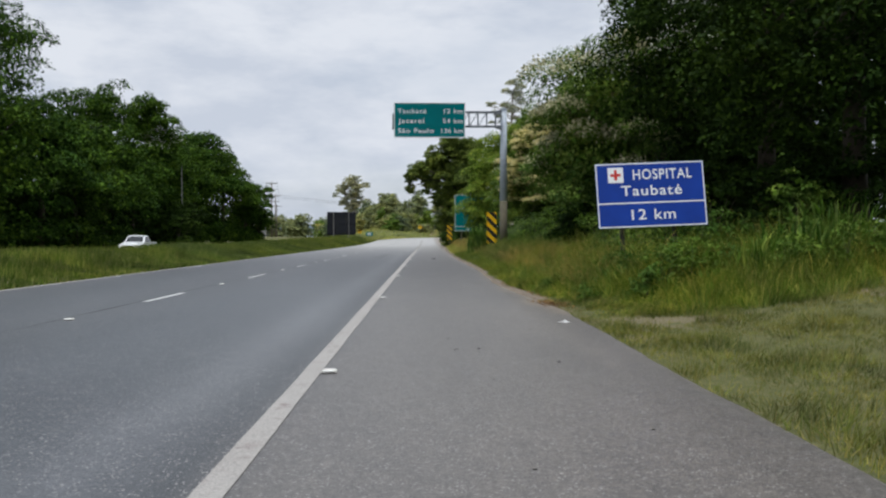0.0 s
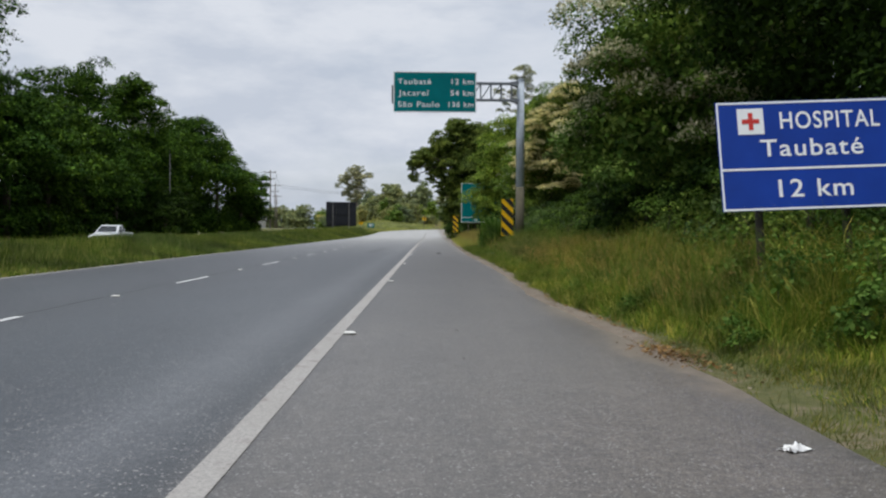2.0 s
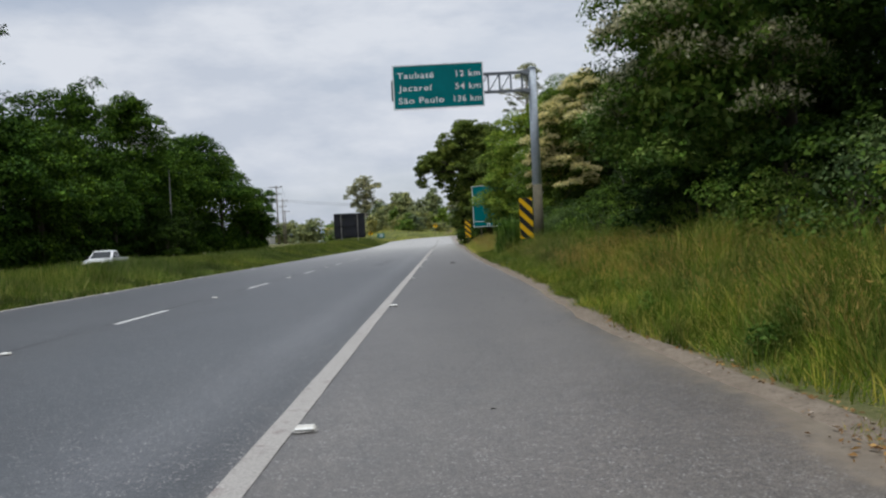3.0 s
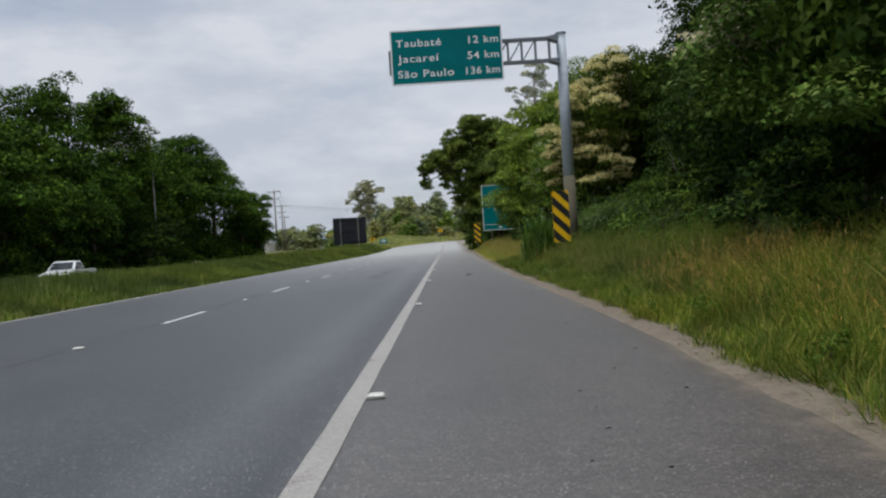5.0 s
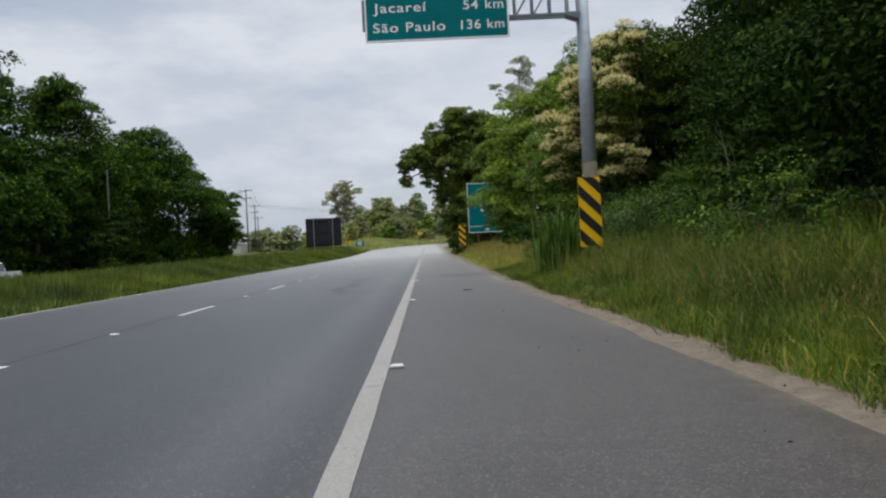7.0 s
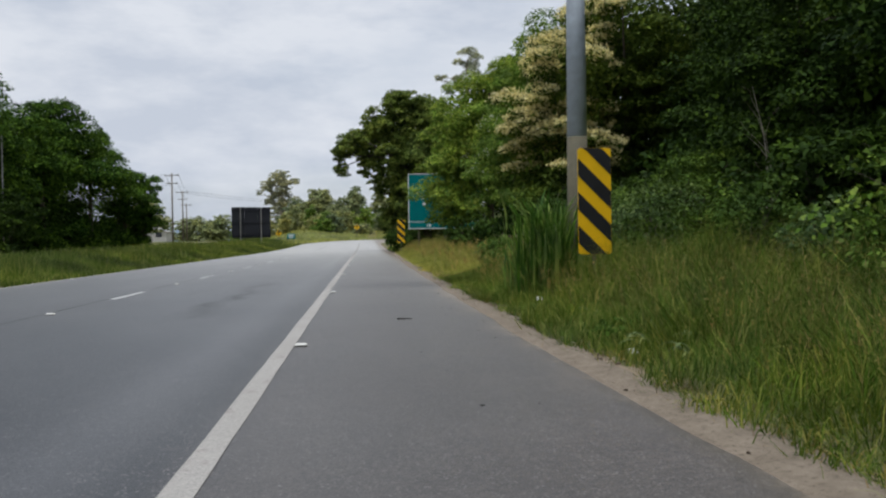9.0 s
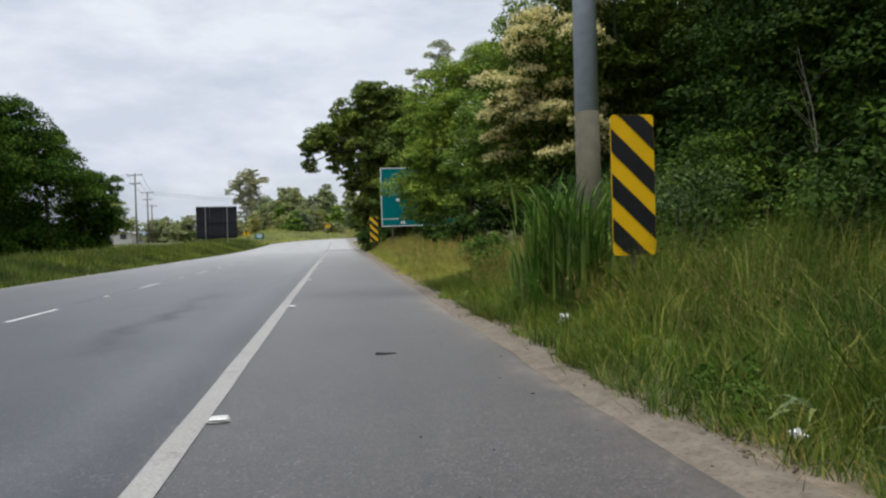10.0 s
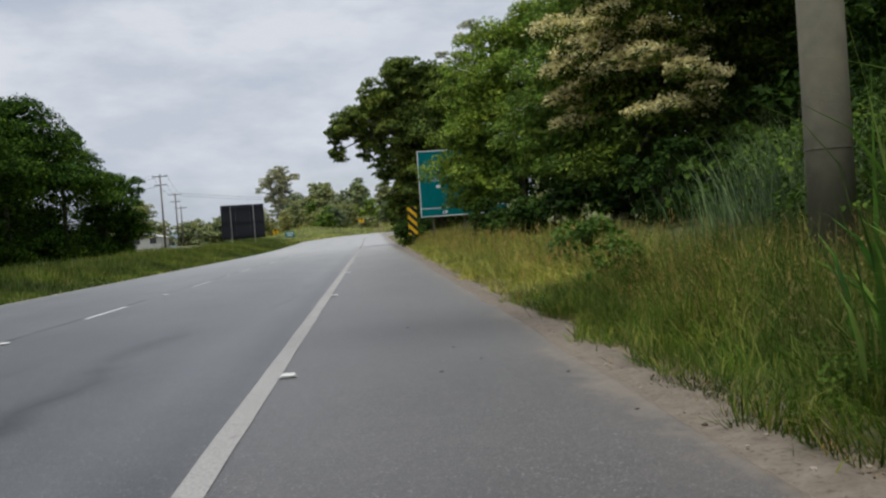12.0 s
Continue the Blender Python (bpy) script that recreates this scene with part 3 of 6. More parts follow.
tagged(part("opposite_road", quick_mesh("opposite_road", [(x, y, -0.35) for y in opp_s for x in (-25.4, -22, -18.6)],
       [(i * 3 + j, i * 3 + j + 1, i * 3 + j + 4, i * 3 + j + 3) for i in range(3) for j in range(2)]), M_ASPHALT),
       "grey asphalt of the opposite carriageway beyond the grass median", "road", "", "structure")


# ---- road markings ----
def line_profile(mid, half):
    return lambda s: [mid - half + 0.004 * float(wobble(s, 1, 0.6)), mid + half + 0.004 * float(wobble(s, 7, 0.5, 3.0))]


LINE_S = np.concatenate([np.arange(-10, 70, 0.25), np.arange(70, 230, 1.5)])
tagged(part("edge_line", ribbon("edge_line", LINE_S, line_profile(2.437, 0.071), 0.004), M_LINE),
       "solid worn white edge line between lane and shoulder", "road marking", "", "structure")
tagged(part("edge_line", ribbon("edge_line", LINE_S, line_profile(-4.78, 0.06), 0.004), M_LINE),
       "solid dull white edge line along the grass median", "road marking", "", "structure")
tagged(part("tar_seam", ribbon("tar_seam", LINE_S, lambda s: [-1.25 + 0.02 * float(wobble(s, 2, 1.5)), -1.228 + 0.02 * float(wobble(s, 4, 0.9))], 0.003), M_SEAM),
       "dark lengthwise tar joint between the two lanes", "road joint", "", "structure")
for k in range(-1, 22):
    s0 = 2.25 + 7.97 * k
    tagged(part("lane_dash", ribbon("lane_dash", np.linspace(s0, s0 + 2.2, 12), line_profile(-1.15, 0.05), 0.005), M_DASH),
           "short white painted lane dash on grey asphalt", "road marking", "lane dashes", "structure")


def road_stud():
    ob = thing("road_stud", "small off-white plastic road stud glued to the asphalt", "road stud", group="road studs")
    bm = bmesh.new()
    bmesh.ops.create_cone(bm, cap_ends=True, segments=4, radius1=0.075, radius2=0.056, depth=0.012, matrix=pose(0, 0, 0.010, 0, 0, 45))
    for v in bm.verts:
        v.co.x *= 1.1
        v.co.y *= 0.85
    bmesh.ops.bevel(bm, geom=bm.edges[:], offset=0.004, segments=1, affect="EDGES")
    part("body", bm, M_STUD, ob)
    for sgn in (-1, 1):
        f = box(-0.045, 0.045, -0.004, 0.004, -0.007, 0.007)
        bmesh.ops.transform(f, matrix=pose(0, sgn * 0.041, 0.011, sgn * 58), verts=f.verts)
        part("reflector", f, M_STUD_FACE, ob, "pale reflective lens")
    g = bmesh.new()
    bmesh.ops.create_circle(g, cap_ends=True, segments=14, radius=0.075)
    for v in g.verts:
        v.co *= 1 + 0.14 * math.sin(v.co.x * 60 + v.co.y * 41)
        v.co.z = 0.0
    part("glue_pad", g, M_GLUE, ob, "dark glue smear")
    return ob


stud = road_stud()
first_stud = True
for mid, start, count in ((2.57, 3.0, 15), (-1.11, 7.2, 14), (-4.66, 3.0, 14)):
    for k in range(count):
        x, y = road_point(start + 7.97 * k - (7.97 if mid < 0 else 0), mid)
        m = pose(x, y, float(climb(y)) + 0.007, 0, 0, 2 * math.sin(k * 2.3))
        if first_stud:
            stud.matrix_basis, first_stud = m, False
        else:
            copy_thing(stud, m)


# ---- plants ----
def leaf_cards(P, N, L, rng, wide=0.6, droop=0.2, tri=False, stray=0.55):
    """One leaf at each point P, facing roughly N: a bent diamond, or a single triangle for far crowns."""
    n = len(P)
    N = N + stray * rng.normal(size=(n, 3))
    N /= np.linalg.norm(N, axis=1)[:, None] + 1e-9
    u = np.cross(N, rng.normal(size=(n, 3)))
    u[:, 2] -= droop
    u /= np.linalg.norm(u, axis=1)[:, None] + 1e-9
    w = np.cross(N, u)
    L = L[:, None]
    if tri:
        V = np.stack([P - u * L * 0.5 + w * L * wide * 0.5, P - u * L * 0.4 - w * L * wide * 0.5, P + u * L * 0.6], 1).reshape(-1, 3)
        return V, np.arange(3 * n).reshape(n, 3)
    mid = P + u * L * 0.5 + N * L * 0.08
    V = np.stack([P, mid + w * L * wide * 0.5, P + u * L - np.array([0, 0, 1.0]) * L * 0.12, mid - w * L * wide * 0.5], 1).reshape(-1, 3)
    return V, np.arange(4 * n).reshape(n, 4)


def sphere_dirs(n, rng):
    d = rng.normal(size=(n, 3))
    return d / (np.linalg.norm(d, axis=1)[:, None] + 1e-9)


def clump_points(blobs, n, rng, subs=14, sub_size=0.36, up=0.15, tilt=0.8):
    """Points and outward normals over tufts that sit on ellipsoids (cx, cy, cz, rx, ry, rz). Gives the tufts too."""
    C, R = [], []
    for cx, cy, cz, rx, ry, rz in blobs:
        d = sphere_dirs(subs, rng)
        d[:, 2] += up
        d /= np.linalg.norm(d, axis=1)[:, None]
        k = rng.uniform(0.58, 1.0, (subs, 1))
        C.append(np.array([cx, cy, cz]) + d * k * np.array([rx, ry, rz]))
        R.append(rng.uniform(0.7, 1.3, subs) * sub_size * (rx * ry * rz) ** (1 / 3))
    C, R = np.concatenate(C), np.concatenate(R)
    share = R ** 2 / (R ** 2).sum()
    pick = rng.choice(len(C), n, p=share)
    d = sphere_dirs(n, rng)
    d[:, 2] = np.where(d[:, 2] < -0.15, -d[:, 2] * 0.7, d[:, 2])
    d /= np.linalg.norm(d, axis=1)[:, None]
    rad = R[pick] * rng.uniform(0.62, 1.04, n)
    P = C[pick] + d * rad[:, None] * np.array([1.1, 1.1, 0.72])
    P[:, 2] -= 0.14 * (rad * np.hypot(d[:, 0], d[:, 1])) ** 1.5
    return P, d * np.array([0.8, 0.8, 1.0]) + np.array([0, 0, tilt]), C, R, pick


def crown_mesh(blobs, n, size, rng, subs=14, sub_size=0.36, inner=0.14, wide=0.6, droop=0.2, tri=False, tilt=0.8):
    """Leaves over tufts, and a looser mass of larger leaves inside that closes the crown."""
    P, N, C, R, _ = clump_points(blobs, n, rng, subs, sub_size, tilt=tilt)
    V, F = leaf_cards(P, N, rng.uniform(0.55, 1.35, n) * size, rng, wide, droop, tri)
    tris = F if tri else np.concatenate([F[:, [0, 1, 2]], F[:, [0, 2, 3]]])
    if inner:
        m = int(n * inner)
        B = np.array(blobs, float)
        vol = B[:, 3] * B[:, 4] * B[:, 5]
        b = B[rng.choice(len(B), m, p=vol / vol.sum())]
        Q = b[:, :3] + sphere_dirs(m, rng) * b[:, 3:] * rng.uniform(0.30, 0.74, (m, 1))
        V2, F2 = leaf_cards(Q, (Q - b[:, :3]) / b[:, 3:], rng.uniform(0.7, 1.4, m) * max(size * 1.4, min(0.16, 1.8 * size)), rng, 0.7, 0.2, tri)
        tris = np.concatenate([tris, (F2 if tri else np.concatenate([F2[:, [0, 1, 2]], F2[:, [0, 2, 3]]])) + len(V)])
        V = np.concatenate([V, V2])
    return quick_mesh("crown", V, tris), C, R


def trunk_mesh(height, r0, tips, rng, lean=(0, 0), fork=0.45):
    """A tapered, slightly bent trunk with limbs that reach for the tips."""
    k = np.linspace(0, 1, 7)
    bend = rng.normal(size=2) * 0.02 * height
    path = [(lean[0] * t + bend[0] * math.sin(3 * t), lean[1] * t + bend[1] * math.sin(2.4 * t), height * t - 0.25, r0 * (1.15 - 0.75 * t) * (1.25 if t == 0 else 1)) for t in k]
    paths = [path]
    for tip in tips:
        t = float(np.clip(rng.uniform(fork, 0.95), 0, 1))
        a = np.array([lean[0] * t + bend[0] * math.sin(3 * t), lean[1] * t + bend[1] * math.sin(2.4 * t), height * t - 0.25])
        b = np.array(tip)
        mid = a * 0.5 + b * 0.5 + np.array([0, 0, 0.10 * np.linalg.norm(b - a)])
        r = r0 * (0.62 - 0.4 * t)
        paths.append([(*a, r), (*mid, r * 0.6), (*b, r * 0.2)])
    return tube(paths)


def make_tree(x, y, blobs, label, leaf_mat, leaves=9000, size=0.28, trunk_r=0.2, seed=1, subs=14, sub_size=0.36, bark=None, inner=0.28,
              wide=0.6, droop=0.2, tri=False, category="tree", group="", blossom=None, name="tree", limbs=10, fork=0.45, tilt=0.8):
    """Blobs are given from the foot of the tree: (dx, dy, z, rx, ry, rz)."""
    rng = np.random.default_rng(seed)
    ob = thing(name, label, category, pose(x, y, land_at(x, y)), group)
    crown, C, R = crown_mesh(blobs, leaves, size, rng, subs, sub_size, inner, wide, droop, tri, 0.5 if leaf_mat in (M_LEAF_FOREST, M_LEAF_LEFT) else tilt)
    top = max(b[2] for b in blobs)
    tips = C[rng.choice(len(C), min(limbs, len(C)), replace=False)]
    part("trunk", trunk_mesh(top, trunk_r, tips, rng, fork=fork), bark or M_BARK, ob)
    part("crown", crown, leaf_mat, ob)
    if blossom:
        material, count, bsize, low, side, reach, share = blossom
        P, N, C, R, pick = clump_points(blobs, count * 8, np.random.default_rng(seed), subs, sub_size)
        zt = min(b[2] for b in blobs)
        # whole tufts are in flower, thickest on their crests
        bloom = np.random.default_rng(seed + 9).random(len(C)) < share
        ok = bloom[pick] & (N[:, 2] > 0.75 + 0.5 * rng.random(len(P))) & (P[:, 2] > zt + low) & (P[:, 0] < side)
        P = (P + reach * N / np.linalg.norm(N, axis=1)[:, None])[ok][:count]
        P = P + rng.normal(size=P.shape) * bsize * np.array([0.8, 0.8, 0.5])
        V, F = leaf_cards(P, sphere_dirs(len(P), rng) * 0.8 + np.array([0, 0, 0.6]), rng.uniform(0.6, 1.3, len(P)) * bsize, rng, 0.7, 0.0, True)
        part("blossom", quick_mesh("blossom", V, F), material, ob, "clusters of pale blossom")
    return ob


def blades(P, H, rng, width=0.012, lean=0.35, wind=(0.0, 0.0)):
    """Bent, tapering grass blades standing at P with heights H: five corners each."""
    n = len(P)
    a = rng.uniform(0, 2 * math.pi, n)
    side = np.stack([np.cos(a), np.sin(a), np.zeros(n)], 1)
    b = 3.5 * wobble(P[:, 0], P[:, 1], 0.4, 6.0) + 1.1 * rng.normal(size=n)
    out = np.stack([np.cos(b) + wind[0], np.sin(b) + wind[1], np.zeros(n)], 1) * (rng.uniform(0.1, 1.0, n) * lean)[:, None]
    H = H[:, None]
    w = (rng.uniform(0.6, 1.4, n) * width)[:, None]
    up = np.array([0, 0, 1.0])
    m = P + up * H * 0.58 + out * H * 0.35
    t = P + up * H * (1 - 0.25 * np.linalg.norm(out, axis=1)[:, None]) + out * H
    V = np.stack([P - side * w, P + side * w, m + side * w * 0.7, t, m - side * w * 0.7], 1).reshape(-1, 3)
    return V, np.arange(5 * n).reshape(n, 5)


def tri_fan(F):
    return np.concatenate([F[:, [0, 1, 2]], F[:, [0, 2, 4]], F[:, [4, 2, 3]]])


def stand(x, y):
    return np.stack([x, y, land(x, y) - 0.02], 1)


def grass_stuff(name, P, H, rng, material, label, width, lean, wind=(0, 0), single=False):
    V, F = blades(P, H, rng, width, lean, wind)
    faces = tri_fan(F)
    if single:
        V, faces = V.reshape(-1, 5, 3)[:, [0, 1, 3]].reshape(-1, 3), np.arange(3 * len(P)).reshape(-1, 3)
    return tagged(part(name, quick_mesh(name, V, faces), material), label, "grass", "", "stuff")


def seed_heads(P, H, rng, wide):
    """Thin leaning stems, each with a loose head of small spikelets."""
    n = len(P)
    a = rng.uniform(0, 2 * math.pi, n)
    lean = np.stack([np.cos(a) - 0.3, np.sin(a), 0 * a], 1) * rng.uniform(0.05, 0.45, n)[:, None]
    tip = P + lean * H[:, None] + np.array([0, 0, 1.0]) * (H * (1 - 0.3 * (lean ** 2).sum(1)))[:, None]
    side = np.stack([-np.sin(a), np.cos(a), 0 * a], 1) * (0.0011 if wide < 0.005 else 0.003)
    stems = np.stack([P - side, P + side, tip], 1)
    k = 6
    along = rng.uniform(0.70, 1.0, (n, k, 1))
    base = P[:, None] * (1 - along) + tip[:, None] * along
    out = rng.normal(size=(n, k, 3)) * 0.018 + np.array([0, 0, 0.026])
    thick = rng.normal(size=(n, k, 3)) * (0.0016 if wide < 0.005 else 0.006)
    bits = np.stack([base - thick, base + thick, base + out * (1 if wide < 0.005 else 2)], 2).reshape(-1, 3, 3)
    V = np.concatenate([stems, bits]).reshape(-1, 3)
    tagged(part("seed_stalks", quick_mesh("seed_stalks", V, np.arange(len(V)).reshape(-1, 3)), M_SEED), "thin reddish-brown seed heads above the tall grass", "grass", "", "stuff")


# ---- grass ----
def edge_x(y):
    return np.array([AXIS + edge_right(float(s)) for s in np.asarray(y)])


def verge_grass():
    rng = np.random.default_rng(11)
    # short turf next to the asphalt, worn thin where the earth shows
    n = 110000
    y = rng.uniform(-3.5, 10.5, n)
    x = 1.75 + rng.beta(1.0, 1.3, n) * 6.0
    bare = np.exp(-((y - 6.9) / 0.8) ** 2) * (x > 1.9) * (x < 4.2)
    keep = (wobble(x, y, 0.55, 2.0) > -0.75 + 0.6 * bare) | (rng.random(n) < 0.12)
    x, y = x[keep], y[keep]
    ok = x > edge_x(y) + 0.02
    x, y = x[ok], y[ok]
    h = rng.uniform(0.04, 0.12, len(x)) * (1 + 0.6 * wobble(x, y, 0.5))
    grass_stuff("short_grass", stand(x, y), h, rng, M_GRASS_SHORT, "short yellowish mown grass with bare earth patches", 0.0042, 1.0, (0, 0), True)
    # tall grass: three stretches, thinner and coarser with distance
    for y0, y1, count, wide in ((7.2, 26, 58000, 0.0039), (7.2, 26, 86000, 0.0034), (26, 48, 62000, 0.0039), (26, 48, 88000, 0.0034), (48, 110, 56000, 0.011)):
        y = rng.uniform(y0, y1, count)
        e = edge_x(y)
        spread = 6.5 if y1 < 60 else 5.0
        band = smooth(11, 15, y)
        x = e + 0.34 - 0.20 * band + rng.beta(0.95, 1.7, count) * spread
        back = 7.1 + 0.55 * np.clip(x - 3.0, -2, 3) * 0.3 + 0.5 * wobble(x, y, 1.1)
        ok = (y > back) & ((x > e + 0.5 - 0.14 * band - 0.16 * (1 - 0.6 * smooth(18, 27, y)) + 0.16 * wobble(y, 0 * y, 0.8) + 0.12 * wobble(y, 0 * y, 0.27, 2.0)) | (rng.random(count) < 0.012))
        x, y, e = x[ok], y[ok], e[ok]
        h = (0.20 + 0.58 * smooth(0.3, 2.2, x - e)) * (1 - 0.22 * smooth(40, 46, y)) * rng.uniform(0.3, 1.3, len(x)) * (1 + 0.36 * wobble(x, y, 0.9) + 0.25 * wobble(x, y, 0.3, 1.0) + 0.2 * wobble(x, y, 2.7, 3.0))
        h *= 1 + 0.12 * smooth(2.6, 4.0, x) * (1 - smooth(14, 18, y))
        h *= (1 - 0.72 * (1 - smooth(6.8, 12.5, y + 0.5 * wobble(x, y, 0.8, 5.0)))) * (1 + 0.35 * smooth(68, 82, y))
        # short blades dark, tall ones pale: shaded feet and lit tips in the colours
        if y0 < 40:
            h *= 0.78 if wide < 0.0035 else 1.06
        grass_stuff("tall_grass", stand(x, y), h, rng, M_GRASS_FAR if y0 > 40 else M_GRASS if wide > 0.0035 else M_GRASS_DEEP, "tall uncut green roadside grass on the verge", wide, 1.5, (-0.25, 0.0), y0 > 40 or wide < 0.0035)
        # reddish-brown seed stalks standing over it
        if wide < 0.0035:
            continue
        m = count // (16 if y0 > 40 else 7)
        ys = rng.uniform(max(y0, 11), y1, m)
        xs = edge_x(ys) + 0.75 + rng.beta(1.3, 1.8, m) * 3.6
        ok = wobble(xs, ys, 1.9, 4.0) > rng.normal(size=m) * 0.9
        xs, ys = xs[ok], ys[ok]
        hs = rng.uniform(0.45, 0.95, len(xs)) * (0.62 + 0.3 * smooth(0.5, 2.0, xs - edge_x(ys)))
        seed_heads(stand(xs, ys), hs, rng, wide)
    # dry straw fallen over the sandy edge
    m = 2600
    ys = rng.uniform(9, 56, m)
    xs = edge_x(ys) - 0.22 * smooth(11, 15, ys) + rng.normal(0.66, 0.10, m) + 0.14 * wobble(ys, 0 * ys, 0.8) + 0.10 * wobble(ys, 0 * ys, 0.27, 2.0)
    grass_stuff("dry_straw", stand(xs, ys) + np.array([0, 0, 0.03]), rng.uniform(0.04, 0.12, m), rng, M_STRAW, "dry straw along the sandy edge of the verge", 0.002, 2.4, (-0.4, 0))


verge_grass()


def median_grass():
    rng = np.random.default_rng(12)
    for y0, y1, count, wide, tall in ((2, 60, 82000, 0.018, 1.0), (60, 142, 50000, 0.035, 1.0)):
        y = rng.uniform(y0, y1, count)
        x = -8.42 - rng.beta(0.9, 1.5, count) * 9.2
        ok = (x < -8.55 + 0.12 * wobble(y, 0 * y, 0.7)) | (rng.random(count) < 0.3)
        x, y = x[ok], y[ok]
        t = -8.4 - x
        h = (0.14 + 0.42 * smooth(0.2, 2.4, t)) * rng.uniform(0.55, 1.2, len(x)) * (1 + 0.22 * wobble(x, y, 2.2)) * tall
        h *= 1 + 0.45 * smooth(62, 85, y) * smooth(1.5, 4, t)
        grass_stuff("median_grass", stand(x, y), h, rng, M_GRASS_MEDIAN, "tall green and yellow grass on the road median", wide, 0.6, (-0.1, 0), True)
    # bank on the outside of the bend
    m = 46000
    x = rng.uniform(-30, 34, m)
    y = rng.uniform(132, 205, m)
    ok = (offset(x, y) < -5.5) & ((x > -17) | (y < 140))
    x, y = x[ok], y[ok]
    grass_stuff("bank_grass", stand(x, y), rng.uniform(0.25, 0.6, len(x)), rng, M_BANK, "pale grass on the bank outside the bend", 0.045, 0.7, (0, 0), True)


median_grass()


def reed_clump(x, y, r, tall, count, seed, label, material=None, broad=1.0):
    rng = np.random.default_rng(seed)
    ob = thing("reed_clump", label, "grass clump", pose(x, y, land_at(x, y)))
    d = rng.normal(size=(count, 2)) * r * 0.42
    P = np.stack([d[:, 0], d[:, 1], np.zeros(count) - 0.03], 1)
    H = tall * rng.uniform(0.45, 1.05, count) * (1 - 0.35 * np.clip(np.hypot(d[:, 0], d[:, 1]) / r, 0, 1))
    reach = rng.uniform(0.08, 0.6, count)[:, None]
    if broad > 1.2:
        # leaves spring from upright stems at all heights
        leaf = rng.random(count) < 0.8
        P[:, 2] += leaf * tall * rng.uniform(0.0, 0.58, count)
        H = np.where(leaf, tall * rng.uniform(0.26, 0.46, count), tall * rng.uniform(0.6, 0.95, count))
        reach = np.where(leaf, rng.uniform(0.3, 1.0, count), rng.uniform(0.03, 0.2, count))[:, None]
    # arching strap blades of four segments
    a = np.arctan2(d[:, 1], d[:, 0]) + rng.normal(size=count) * 0.8
    out = np.stack([np.cos(a), np.sin(a), 0 * a], 1)
    side = np.stack([-np.sin(a), np.cos(a), 0 * a], 1)
    w = rng.uniform(0.005, 0.013, count)[:, None] * broad
    rows = []
    for t in (0, 0.3, 0.6, 0.85, 1.0):
        c = P + np.array([0, 0, 1.0]) * (H[:, None] * (t - 0.32 * reach * t ** 3)) + out * H[:, None] * reach * t ** 2.2
        k = w * (0.55, 1.1, 1.0, 0.6, 0.05)[int(round(t * 4.4)) if t < 1 else 4]
        rows += [c - side * k, c + side * k]
    V = np.stack(rows, 1).reshape(-1, 3)
    b = np.arange(count)[:, None] * 10
    F = np.concatenate([b + np.array([[2 * i, 2 * i + 1, 2 * i + 3, 2 * i + 2]]) for i in range(4)])
    tagged(part("foliage", quick_mesh("foliage", V, F), material or M_REED, ob), kind="stuff")
    return ob


reed_clump(2.62, 39.9, 0.55, 1.95, 560, 31, "big clump of broad-bladed green cane grass beside a striped marker", M_CANE, 1.9)
reed_clump(4.0, 53.5, 0.9, 1.5, 300, 33, "clump of tall cane grass before the shrubs")
reed_clump(6.0, 47.6, 1.9, 2.7, 1050, 34, "bluish tall grass on the bank under dark trees", M_REED_BLUE)
reed_clump(6.2, 10.9, 0.9, 1.25, 300, 35, "clump of tall cane grass under the wood edge", M_CANE, 1.6)
reed_clump(7.3, 11.8, 1.0, 1.5, 300, 32, "clump of tall cane grass under the wood edge", M_CANE, 1.7)
reed_clump(5.3, 10.2, 0.6, 1.1, 240, 29, "clump of broad-bladed grass in the verge", M_CANE, 1.4)
reed_clump(4.9, 22.0, 0.9, 1.4, 270, 36, "clump of broad-bladed grass in the verge")
reed_clump(5.2, 31.0, 0.9, 1.4, 270, 37, "clump of broad-bladed grass in the verge")
for k, (rx, ry) in enumerate(((5.4, 25.4), (5.7, 28.2), (5.9, 23.4), (5.0, 26.8), (5.6, 19.8), (5.3, 33.6))):
    reed_clump(rx, ry, 0.7, 1.65 - 0.08 * k, 260, 20 + k, "clump of pale cane grass before the dark wood", M_REED_BLUE if k % 2 else None)
reed_clump(3.4, 62.0, 0.8, 1.3, 240, 38, "clump of tall cane grass before the shrubs")
reed_clump(4.3, 17.0, 0.7, 1.1, 180, 39, "clump of broad-bladed grass in the verge")
reed_clump(3.9, 28.0, 0.7, 1.1, 180, 40, "clump of broad-bladed grass in the verge")


# ---- trees on the right: wood edge that leans over the verge ----
def ell(*rows):
    return [tuple(r) for r in rows]


WOOD = "dense dark green woodland tree at the road's edge"
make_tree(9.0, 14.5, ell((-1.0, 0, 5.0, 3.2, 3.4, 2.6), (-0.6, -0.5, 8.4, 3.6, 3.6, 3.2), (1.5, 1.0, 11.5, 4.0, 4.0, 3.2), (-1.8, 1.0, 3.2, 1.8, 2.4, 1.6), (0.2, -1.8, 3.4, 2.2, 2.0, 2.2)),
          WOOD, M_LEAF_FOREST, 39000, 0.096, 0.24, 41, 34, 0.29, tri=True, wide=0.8)
